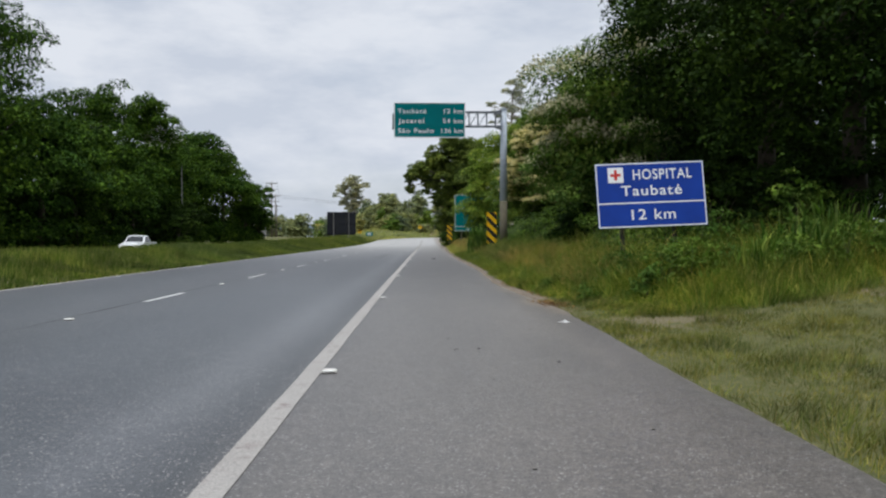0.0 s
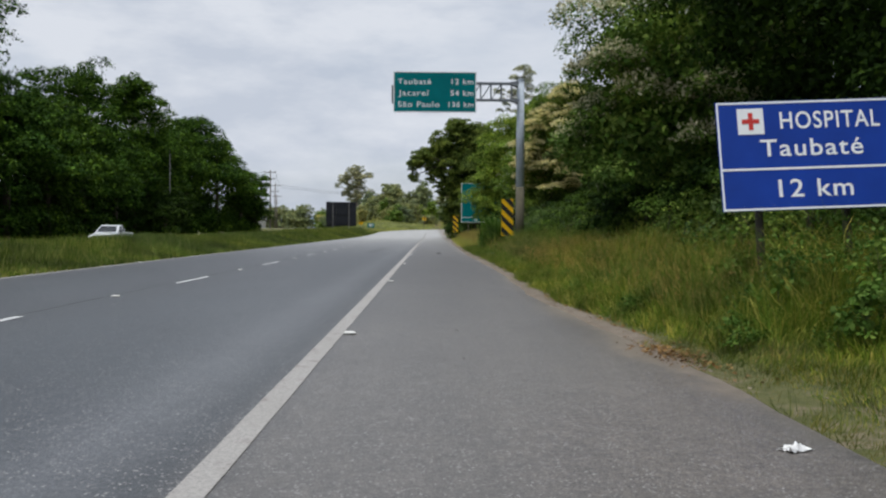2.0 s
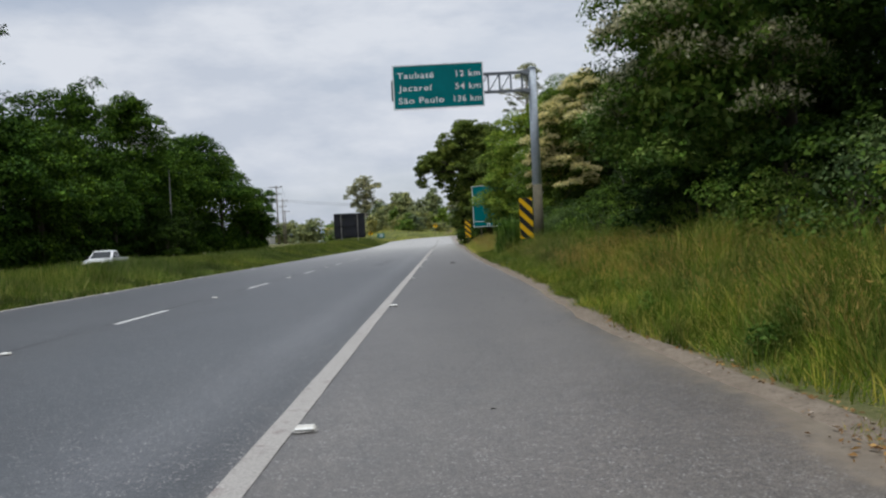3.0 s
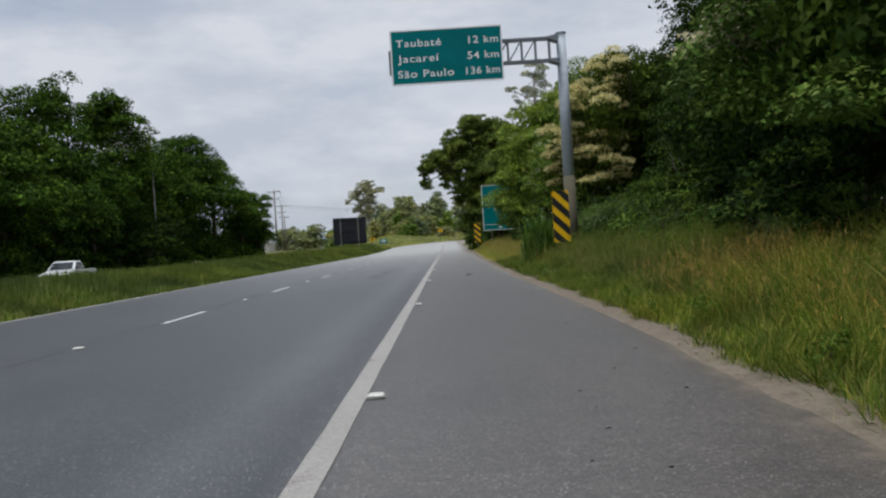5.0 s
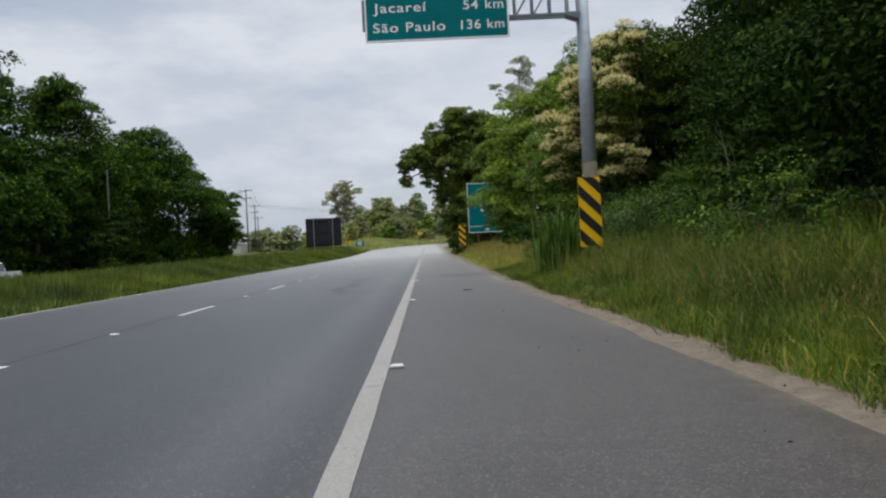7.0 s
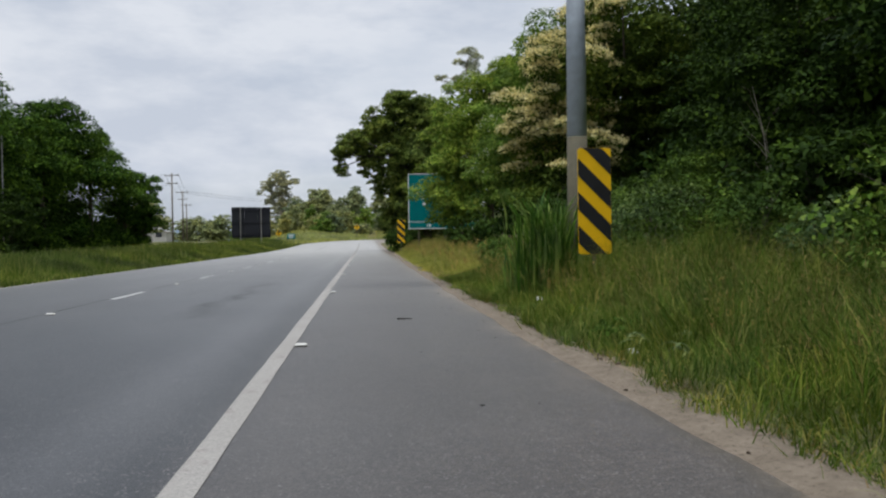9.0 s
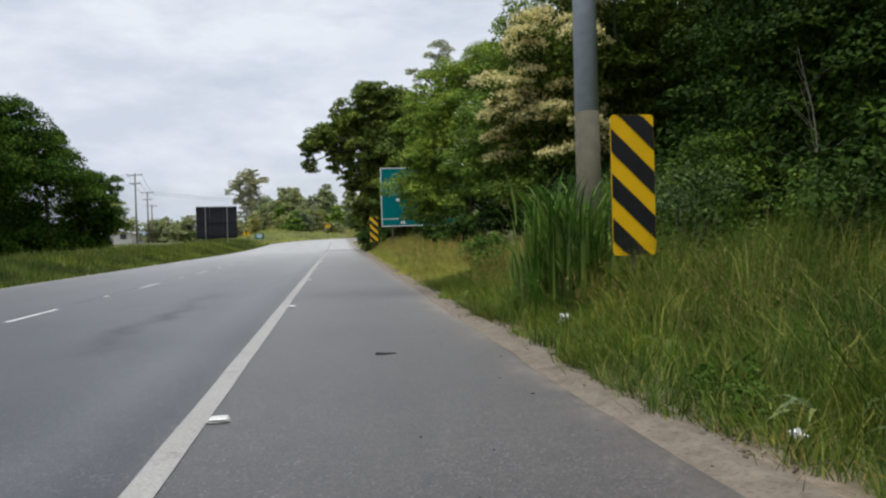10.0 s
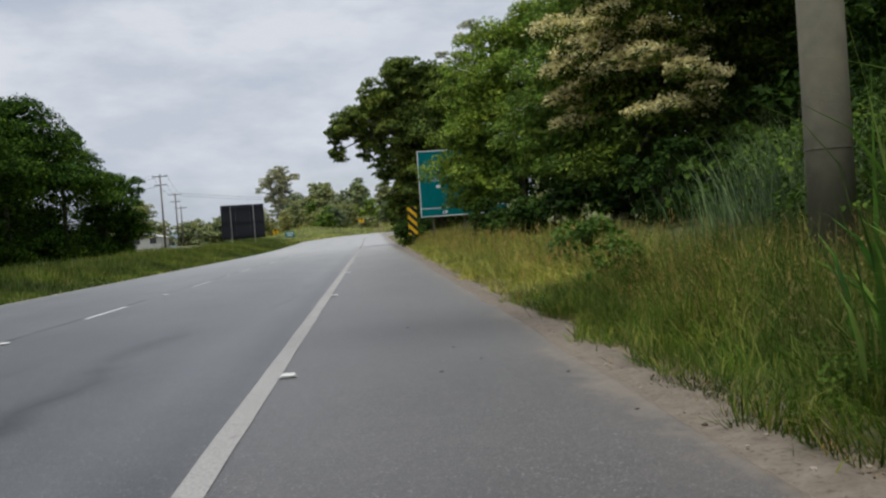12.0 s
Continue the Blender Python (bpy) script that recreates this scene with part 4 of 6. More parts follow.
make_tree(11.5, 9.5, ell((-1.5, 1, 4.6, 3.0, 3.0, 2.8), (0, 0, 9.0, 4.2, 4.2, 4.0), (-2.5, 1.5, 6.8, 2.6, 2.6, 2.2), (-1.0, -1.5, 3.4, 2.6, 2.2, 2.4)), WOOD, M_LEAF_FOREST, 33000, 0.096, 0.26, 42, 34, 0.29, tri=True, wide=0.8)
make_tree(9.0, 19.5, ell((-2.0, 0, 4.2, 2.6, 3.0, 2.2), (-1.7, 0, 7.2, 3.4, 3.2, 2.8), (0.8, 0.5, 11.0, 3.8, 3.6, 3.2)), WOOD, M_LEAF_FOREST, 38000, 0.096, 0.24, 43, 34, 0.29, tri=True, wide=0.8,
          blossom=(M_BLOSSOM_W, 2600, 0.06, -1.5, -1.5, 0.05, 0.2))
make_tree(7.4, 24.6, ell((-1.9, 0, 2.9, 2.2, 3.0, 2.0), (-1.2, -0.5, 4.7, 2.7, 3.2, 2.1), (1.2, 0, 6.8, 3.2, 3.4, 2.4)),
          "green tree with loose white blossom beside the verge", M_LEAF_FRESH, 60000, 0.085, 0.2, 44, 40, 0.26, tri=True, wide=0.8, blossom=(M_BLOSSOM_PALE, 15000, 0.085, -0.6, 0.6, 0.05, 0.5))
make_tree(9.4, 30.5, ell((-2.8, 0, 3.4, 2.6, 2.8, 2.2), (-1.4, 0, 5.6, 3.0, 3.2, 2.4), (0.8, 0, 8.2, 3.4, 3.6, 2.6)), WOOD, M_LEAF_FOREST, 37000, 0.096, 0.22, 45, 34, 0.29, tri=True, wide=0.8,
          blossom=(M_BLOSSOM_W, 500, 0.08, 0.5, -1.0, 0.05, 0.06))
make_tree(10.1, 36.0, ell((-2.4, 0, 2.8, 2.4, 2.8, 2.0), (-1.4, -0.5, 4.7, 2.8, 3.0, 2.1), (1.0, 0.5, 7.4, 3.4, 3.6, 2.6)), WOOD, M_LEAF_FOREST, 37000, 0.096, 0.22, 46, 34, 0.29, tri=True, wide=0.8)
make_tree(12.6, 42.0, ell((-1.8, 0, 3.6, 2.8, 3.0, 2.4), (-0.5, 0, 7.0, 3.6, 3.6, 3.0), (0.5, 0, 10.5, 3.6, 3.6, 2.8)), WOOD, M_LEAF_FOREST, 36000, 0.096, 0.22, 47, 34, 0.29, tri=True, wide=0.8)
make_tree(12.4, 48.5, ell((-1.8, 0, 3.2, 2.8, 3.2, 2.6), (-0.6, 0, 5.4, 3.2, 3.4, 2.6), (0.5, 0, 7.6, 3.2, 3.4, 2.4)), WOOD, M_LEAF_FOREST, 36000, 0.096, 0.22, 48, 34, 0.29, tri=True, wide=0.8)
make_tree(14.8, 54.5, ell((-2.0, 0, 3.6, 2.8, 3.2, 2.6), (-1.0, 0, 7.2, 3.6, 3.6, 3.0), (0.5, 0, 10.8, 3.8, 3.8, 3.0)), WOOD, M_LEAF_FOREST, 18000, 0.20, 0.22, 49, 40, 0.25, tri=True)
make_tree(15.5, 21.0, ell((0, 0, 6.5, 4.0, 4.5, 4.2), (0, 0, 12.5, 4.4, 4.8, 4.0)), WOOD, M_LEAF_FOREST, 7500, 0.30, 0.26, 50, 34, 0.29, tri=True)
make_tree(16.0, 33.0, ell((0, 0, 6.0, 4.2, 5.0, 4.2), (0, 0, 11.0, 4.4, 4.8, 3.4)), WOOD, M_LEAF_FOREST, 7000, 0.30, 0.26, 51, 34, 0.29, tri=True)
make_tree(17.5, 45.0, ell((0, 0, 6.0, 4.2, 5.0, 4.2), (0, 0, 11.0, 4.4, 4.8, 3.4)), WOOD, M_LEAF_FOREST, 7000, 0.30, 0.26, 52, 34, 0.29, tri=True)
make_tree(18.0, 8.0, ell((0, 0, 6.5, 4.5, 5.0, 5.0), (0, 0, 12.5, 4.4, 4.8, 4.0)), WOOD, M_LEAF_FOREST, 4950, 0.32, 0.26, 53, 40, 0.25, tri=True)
make_tree(10.4, 62.0, ell((-2.2, -0.3, 3.0, 2.8, 3.0, 2.6), (-1.4, 0, 6.2, 3.2, 3.6, 2.6), (0.2, 0, 8.6, 3.0, 3.4, 1.9), (-3.6, 0, 4.6, 1.4, 2.0, 1.2), (2.4, 0, 7.4, 2.6, 3.0, 2.4), (1.0, 0.5, 4.2, 2.6, 2.6, 2.8)),
          "spreading dark tree covered in cream blossom on tiered branches", M_LEAF_DARK, 50000, 0.13, 0.24, 54, 70, 0.18, tri=True, wide=0.7, blossom=(M_BLOSSOM, 36000, 0.095, -0.4, -0.6, 0.12, 0.72))
make_tree(9.8, 69.5, ell((-2.4, 0, 3.2, 2.8, 3.0, 2.4), (-1.2, 0, 6.2, 3.4, 3.4, 2.8), (0.5, 0, 9.0, 3.2, 3.2, 2.4)),
          "bushy light green tree beside a road sign", M_LEAF_LIGHT, 37000, 0.152, 0.2, 55, 40, 0.26, tri=True, blossom=(M_BLOSSOM_W, 1400, 0.08, 0.0, 0.6, 0.05, 0.2))
make_tree(7.4, 78.5, ell((-2.2, 0, 2.8, 2.6, 3.2, 2.6), (-1.4, 0, 5.6, 3.0, 3.2, 2.6), (-0.6, 1, 8.0, 2.8, 3.0, 2.2), (1.2, 1, 9.4, 2.6, 3.0, 1.8)),
          "bushy light green tree half covering a road sign", M_LEAF_LIGHT, 38000, 0.153, 0.2, 56, 40, 0.26, tri=True, blossom=(M_BLOSSOM_W, 900, 0.09, 0.0, 0.6, 0.05, 0.12))
make_tree(13.4, 66.0, ell((0, 0, 3.2, 3.0, 3.2, 3.2), (0, 0, 7.2, 3.2, 3.4, 3.0)), WOOD, M_LEAF_FOREST, 9000, 0.25, 0.22, 69, 34, 0.29, tri=True)
make_tree(13.5, 84.0, ell((0, 0, 6.0, 4.4, 4.4, 4.0), (0, 0, 10.5, 4.0, 4.0, 3.2)), WOOD, M_LEAF_FOREST, 8000, 0.36, 0.24, 57, 40, 0.25, tri=True)
make_tree(13.5, 94.0, ell((0, 0, 6.5, 4.4, 4.4, 4.4), (0, 0, 11.5, 4.0, 4.0, 3.2)), WOOD, M_LEAF_FOREST, 7000, 0.38, 0.24, 58, 40, 0.25, tri=True)
# crown lobes step down to the left over the road; a dark mass of climbers hides the trunk
make_tree(4.6, 97.0, ell((-2.0, 0, 11.3, 1.7, 2.2, 1.6), (0.3, 0, 11.2, 1.8, 2.4, 1.6), (-3.6, 0, 9.6, 1.8, 2.2, 1.5), (-5.4, 0, 8.3, 1.5, 1.9, 1.3), (-6.6, 0.2, 7.7, 0.8, 1.2, 0.9), (-6.5, 0.2, 6.3, 0.75, 1.0, 0.6),
                          (-1.0, 0, 8.4, 3.0, 3.2, 2.4), (-3.8, 0.4, 7.2, 1.3, 1.6, 1.4), (-4.6, 0.5, 6.4, 0.6, 0.8, 0.9), (-3.4, 0.5, 5.2, 0.8, 1.0, 1.3), (1.6, 0, 8.0, 2.8, 3.2, 3.2), (-1.6, 0.2, 5.4, 2.0, 2.4, 2.4),
                          (-1.2, 0.2, 2.6, 1.8, 2.2, 2.2), (1.0, 0, 3.2, 2.6, 2.8, 3.0), (-3.0, 0.2, 2.2, 0.8, 1.0, 1.2)),
          "tall dense broadleaf tree hanging over the road", M_LEAF_BROAD, 72000, 0.195, 0.5, 59, 26, 0.30, tri=True, inner=0.3, limbs=24, fork=0.3, wide=0.7)
make_tree(11.8, 52.5, ell((0, 0, 2.4, 2.4, 2.8, 2.8), (0.4, 0, 5.6, 2.8, 3.0, 2.8), (1.0, 0, 8.6, 2.8, 3.0, 2.4)), WOOD, M_LEAF_FOREST, 22000, 0.15, 0.2, 67, 34, 0.29, tri=True)
make_tree(9.8, 45.0, ell((0.2, 0, 2.2, 2.0, 2.6, 2.4), (0.8, 0, 4.4, 2.2, 2.8, 2.2)), WOOD, M_LEAF_FOREST, 27000, 0.096, 0.18, 68, 34, 0.29, tri=True, wide=0.8)
make_tree(15.8, 51.5, ell((-1.0, 0, 4.0, 3.4, 3.6, 4.0), (0, 0, 7.5, 3.8, 4.0, 3.6), (0.4, 0, 10.0, 3.4, 3.6, 2.6)), WOOD, M_LEAF_FOREST, 11000, 0.30, 0.24, 62, 34, 0.29, tri=True)
make_tree(19.5, 56.0, ell((0, 0, 5.0, 4.5, 5.0, 5.0), (0, 0, 11.0, 4.8, 5.0, 4.4)), WOOD, M_LEAF_FOREST, 5000, 0.34, 0.26, 63, 34, 0.29, tri=True)
make_tree(22.0, 40.0, ell((0, 0, 5.0, 4.5, 6.0, 5.0), (0, 0, 11.5, 4.8, 6.0, 4.4)), WOOD, M_LEAF_FOREST, 4500, 0.36, 0.26, 64, 34, 0.29, tri=True)
make_tree(16.5, 68.0, ell((0, 0, 5.0, 4.5, 5.0, 5.0), (0, 0, 9.6, 4.4, 4.8, 3.4)), WOOD, M_LEAF_FOREST, 4500, 0.34, 0.26, 65, 34, 0.29, tri=True)
make_tree(13.5, 38.5, ell((0, 0, 4.4, 3.6, 4.0, 4.2), (0, 0, 9.4, 4.0, 4.4, 4.0), (0, 0, 13.0, 3.4, 3.6, 2.4)), WOOD, M_LEAF_FOREST, 10000, 0.30, 0.24, 66, 34, 0.29, tri=True)
for k, (bx, by, bh) in enumerate(((24.0, 64.0, 12.0), (26.5, 74.0, 12.5), (23.5, 83.0, 11.5), (29.0, 92.0, 13.0), (21.0, 74.0, 10.0))):
    make_tree(bx, by, ell((0, 0, bh * 0.25, 4.2, 4.6, bh * 0.28), (0, 0, bh * 0.55, 4.6, 5.0, bh * 0.32), (0, 0, bh * 0.82, 3.6, 3.8, bh * 0.2)), WOOD, M_LEAF_FOREST, 4200, 0.46, 0.26, 70 + k, 34, 0.29, tri=True)
make_tree(15.0, 118.0, ell((0, 0, 6.5, 5, 5, 5.0), (0, 0, 11.0, 4.5, 4.5, 3.5)), WOOD, M_LEAF_FOREST, 8000, 0.4, 0.26, 60, 40, 0.25, tri=True)
make_tree(17.5, 172.0, ell((0, 0, 30.2, 1.9, 1.9, 2.2), (0.8, 0, 27.4, 2.4, 2.4, 2.2), (-0.8, 0, 25.6, 1.9, 1.9, 1.9), (-4.4, 0, 26.2, 1.0, 1.0, 1.5), (-3.6, 0, 23.6, 1.3, 1.3, 1.4), (0, 0, 22.0, 2.0, 2.0, 2.0)),
          "slender gum tree with sparse grey-green tufts", M_LEAF_GUM, 8000, 0.36, 0.34, 61, 10, 0.42, M_BARK_PALE, 0.0, 0.4, 0.5, True, fork=0.6)


def shrub(x, y, r, h, seed, leaf_mat, label, leaves=5200, size=0.15, group="shrubs under the wood edge", stem=0.05):
    return make_tree(x, y, ell((0, 0, h * 0.45, r, r, h * 0.5), (r * 0.4, r * 0.3, h * 0.75, r * 0.7, r * 0.7, h * 0.32)), label, leaf_mat, leaves, size, stem, seed, 16, 0.34,
                     category="shrub", group=group, name="shrub", limbs=8, fork=0.1, inner=0.05, tri=leaf_mat is M_LEAF_FOREST, wide=0.75)


SHRUB = "leafy green shrub under the wood edge"
for i, (x, y, r, h) in enumerate(((7.8, 14.4, 1.3, 2.1), (9.6, 12.6, 1.5, 2.4), (6.3, 15.6, 1.3, 2.2), (5.7, 18.4, 1.2, 2.0), (6.4, 21.6, 1.3, 2.4), (5.6, 25.5, 1.1, 1.9), (5.9, 28.6, 1.2, 2.1),
                                  (6.0, 32.6, 1.2, 2.0), (6.3, 36.0, 1.2, 2.0), (6.6, 39.4, 1.2, 1.9), (7.1, 46.2, 1.7, 2.3), (8.2, 49.0, 1.5, 2.2), (7.2, 53.0, 1.3, 1.8), (7.0, 57.0, 1.3, 2.0),
                                  (5.6, 63.0, 1.1, 1.6), (5.3, 67.0, 1.1, 1.5), (5.0, 72.5, 1.2, 1.9), (10.6, 6.0, 1.8, 2.6), (10.0, 12.0, 1.7, 2.6), (9.0, 17.0, 1.6, 2.6), (8.6, 22.5, 1.6, 2.6), (8.6, 28.0, 1.6, 2.6),
                                  (8.8, 33.5, 1.6, 2.6), (9.6, 46.0, 1.7, 2.8), (2.2, 89.0, 0.9, 1.5), (2.9, 93.0, 1.1, 1.9))):
    near = y < 45
    shrub(x, y, r, h, 100 + i, M_LEAF_MID if y > 50 and i % 3 == 0 else M_LEAF_MID if i == 10 else M_LEAF_FOREST, SHRUB, 6000 if i == 10 else 3600 if near else 2000, 0.08 if i == 10 else 0.11 if near else 0.16)
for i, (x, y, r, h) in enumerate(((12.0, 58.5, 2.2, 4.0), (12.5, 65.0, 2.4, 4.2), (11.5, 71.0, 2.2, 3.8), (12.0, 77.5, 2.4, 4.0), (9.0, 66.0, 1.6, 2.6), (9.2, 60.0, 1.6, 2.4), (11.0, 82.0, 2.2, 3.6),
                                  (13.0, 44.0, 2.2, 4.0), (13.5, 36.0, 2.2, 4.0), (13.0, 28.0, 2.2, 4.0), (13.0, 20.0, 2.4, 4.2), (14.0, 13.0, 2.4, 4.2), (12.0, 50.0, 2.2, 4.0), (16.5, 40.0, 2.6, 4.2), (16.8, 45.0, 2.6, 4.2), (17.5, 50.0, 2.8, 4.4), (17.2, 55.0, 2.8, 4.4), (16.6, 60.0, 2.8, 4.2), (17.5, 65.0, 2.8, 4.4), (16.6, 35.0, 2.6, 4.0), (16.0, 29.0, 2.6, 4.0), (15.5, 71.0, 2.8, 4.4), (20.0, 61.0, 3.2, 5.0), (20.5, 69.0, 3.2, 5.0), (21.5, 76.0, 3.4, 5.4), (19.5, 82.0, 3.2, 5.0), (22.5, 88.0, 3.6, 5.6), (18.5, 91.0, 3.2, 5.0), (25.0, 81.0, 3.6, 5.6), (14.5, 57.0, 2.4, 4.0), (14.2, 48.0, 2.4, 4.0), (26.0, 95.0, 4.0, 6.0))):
    shrub(x, y, r, h, 150 + i, M_LEAF_FOREST, "tall shrub inside the wood, shade put into its leaf colour", 1400, 0.28, "understorey of the wood")
shrub(3.5, 51.0, 0.6, 1.0, 140, M_WEED, "small leafy weed in the tall grass", 1100, 0.085, "")
shrub(2.9, 47.0, 0.35, 0.7, 141, M_WEED, "small leafy weed in the tall grass", 500, 0.07, "")
shrub(6.8, 12.3, 0.5, 1.8, 142, M_WEED, "upright leafy weed before dark trees", 1600, 0.085, "")


def dead_sapling(x, y, tall, seed):
    rng = np.random.default_rng(seed)
    ob = thing("dead_sapling", "bare pale sapling with thin crooked twigs before dark trees", "tree", pose(x, y, land_at(x, y)))
    stem = [(0.22 * math.sin(3.4 * k / 7) + 0.02 * rng.normal(), 0.03 * rng.normal(), tall * k / 7 - 0.1, 0.020 * (1 - 0.11 * k)) for k in range(8)]
    part("trunk", tube([stem], 6), M_TWIG, ob, "thin pale stem")
    for k in range(7):
        a = stem[2 + k % 5]
        w = rng.uniform(0, 2 * math.pi)
        reach = rng.uniform(0.4, 0.9)
        q = [(a[0] + reach * t * math.cos(w) + 0.03 * rng.normal(), a[1] + reach * t * math.sin(w), a[2] + reach * (1.3 * t - 0.5 * t * t), 0.008 * (1 - 0.8 * t)) for t in (0, 0.35, 0.7, 1.0)]
        part("twig", tube([q], 5), M_TWIG, ob)


# leafy undergrowth between the tall grass and the wood
ug = np.random.default_rng(146)
for k in range(22):
    uy = 12.6 + 1.62 * k + float(ug.uniform(-0.4, 0.4))
    uh = float(ug.uniform(1.0, 1.9))
    shrub(5.0 + float(ug.uniform(-0.5, 0.7)) + 0.012 * uy, uy, uh * 0.62, uh, 860 + k, (M_WEED, M_LEAF_LIGHT, M_WEED, M_UNDER)[k % 4] if uy < 34 else (M_LEAF_MID, M_WEED, M_LEAF_MID, M_UNDER)[k % 4], "low leafy undergrowth before the dark wood", 1900, 0.062, "undergrowth of the verge", 0.02)


dead_sapling(7.6, 43.4, 3.4, 91)
dead_sapling(8.3, 44.6, 2.8, 92)

wd = np.random.default_rng(145)
for k in range(46):
    wy = float(wd.uniform(8.5, 46)) if k % 3 else float(wd.uniform(8.5, 24))
    wx = AXIS + edge_right(wy) + 0.5 + 2.2 * float(wd.random()) ** 1.5
    wh = float(wd.uniform(0.14, 0.34)) * (0.8 + 0.3 * (wx - 1.9))
    shrub(wx, wy, wh * 0.6, wh, 700 + k, M_WEED, "low broad-leaved weed at the edge of the grass", 240, 0.030, "weeds along the verge", 0.006)
for k in range(34):
    wx, wy, wh = float(wd.uniform(3.2, 9.0)), float(wd.uniform(9.4, 12.6)), float(wd.uniform(0.4, 1.0))
    shrub(wx, wy, wh * 0.5, wh, 840 + k, M_WEED, "leafy green herb below the blue sign", 620, 0.052, "herbs below the sign", 0.01)

# ---- trees on the left, beyond the opposite carriageway ----
LEFT = "broad leafy tree in the wood edge beyond the median"
LEFT_ROWS = (
    # x, y, top height, radius, leaves
    (-31.0, 44.0, 14.0, 5.6, 9000), (-30.5, 56.0, 12.6, 5.2, 20000), (-30.6, 65.5, 11.8, 5.0, 30000), (-31.4, 74.5, 12.2, 5.0, 32000),
    (-31.8, 83.0, 11.0, 4.6, 32000), (-35.2, 90.5, 17.6, 5.6, 40000), (-32.2, 97.5, 18.2, 4.4, 40000), (-32.0, 91.0, 10.4, 4.4, 26000), (-32.4, 103.0, 10.8, 4.6, 26000),
    (-34.0, 111.0, 14.4, 5.4, 32000), (-33.0, 120.0, 16.4, 5.7, 38000), (-31.6, 115.5, 13.6, 4.8, 28000), (-30.2, 125.5, 14.2, 5.2, 34000), (-28.0, 131.5, 9.6, 4.1, 26000), (-26.4, 133.5, 5.6, 2.6, 10000),
    (-34.6, 65.0, 24.0, 6.0, 30000), (-38.0, 52.0, 21.0, 6.0, 9000), (-40.0, 79.0, 13.0, 6.5, 6000))
for i, (x, y, top, r, n) in enumerate(LEFT_ROWS):
    rr = np.random.default_rng(200 + i)
    blobs = [(-r * 0.45, 0, top * 0.22, r * 0.80, r * 1.0, top * 0.26), (rr.uniform(-0.3, 0.6), rr.uniform(-1, 1), top * 0.54, r * 0.98, r * 1.05, top * 0.24), (-r * 0.10, rr.uniform(-2, 2), top * 0.12, r * 0.62, r * 0.9, top * 0.14)]
    for k in range(5):
        a = 2 * math.pi * (k + rr.random()) / 5
        q = r * rr.uniform(0.30, 0.62)
        blobs.append((q * math.cos(a), q * math.sin(a), top * rr.uniform(0.68, 0.86), r * rr.uniform(0.36, 0.5), r * rr.uniform(0.36, 0.5), top * 0.13))
    blobs.append((rr.uniform(-0.5, 0.5), rr.uniform(-0.8, 0.8), top * 0.88, r * 0.45, r * 0.45, top * 0.11))
    make_tree(x, y, blobs, LEFT, M_LEAF_LEFT, int(0.7 * n), 0.23, 0.28, 210 + i, 15, 0.40, inner=0.25, wide=0.85, tri=True, group="wood edge beyond the median",
              blossom=(M_BLOSSOM_W, 1500, 0.16, top * 0.5, 6.0, 0.1, 0.16) if i == 6 else None)

# closes the wood's foot; the shade under its overhang is in the leaf colour
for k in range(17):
    shrub(-34.2 + 0.8 * math.sin(2.3 * k), 46.0 + 5.1 * k, 3.4, 6.4, 880 + k, M_LEAF_FOREST, "dense thicket at the foot of the wood, shade put into its leaf colour", 3000, 0.26, "thicket beyond the median", 0.08)

# ---- far: gum tree, scrub and woods behind the bend ----
gum_rng = np.random.default_rng(299)
gum = []
for k in range(56):
    a, q = gum_rng.uniform(0, 2 * math.pi), math.sqrt(gum_rng.random())
    gum.append((5.4 * q * math.cos(a) * (1 - 0.25 * math.sin(a)), gum_rng.uniform(-3, 3), 12.8 + 6.8 * q * math.sin(a), gum_rng.uniform(1.2, 1.8), 1.5, gum_rng.uniform(0.9, 1.4)))
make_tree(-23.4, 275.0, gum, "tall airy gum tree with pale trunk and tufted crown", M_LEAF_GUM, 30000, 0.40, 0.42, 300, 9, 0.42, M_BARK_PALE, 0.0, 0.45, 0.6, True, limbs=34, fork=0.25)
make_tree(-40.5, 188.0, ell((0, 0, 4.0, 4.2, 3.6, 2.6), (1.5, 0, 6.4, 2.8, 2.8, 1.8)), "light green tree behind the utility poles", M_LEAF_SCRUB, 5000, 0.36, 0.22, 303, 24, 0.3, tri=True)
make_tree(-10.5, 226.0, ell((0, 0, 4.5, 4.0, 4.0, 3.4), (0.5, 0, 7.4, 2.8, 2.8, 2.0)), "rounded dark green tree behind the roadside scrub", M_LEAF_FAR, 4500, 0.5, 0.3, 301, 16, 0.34)


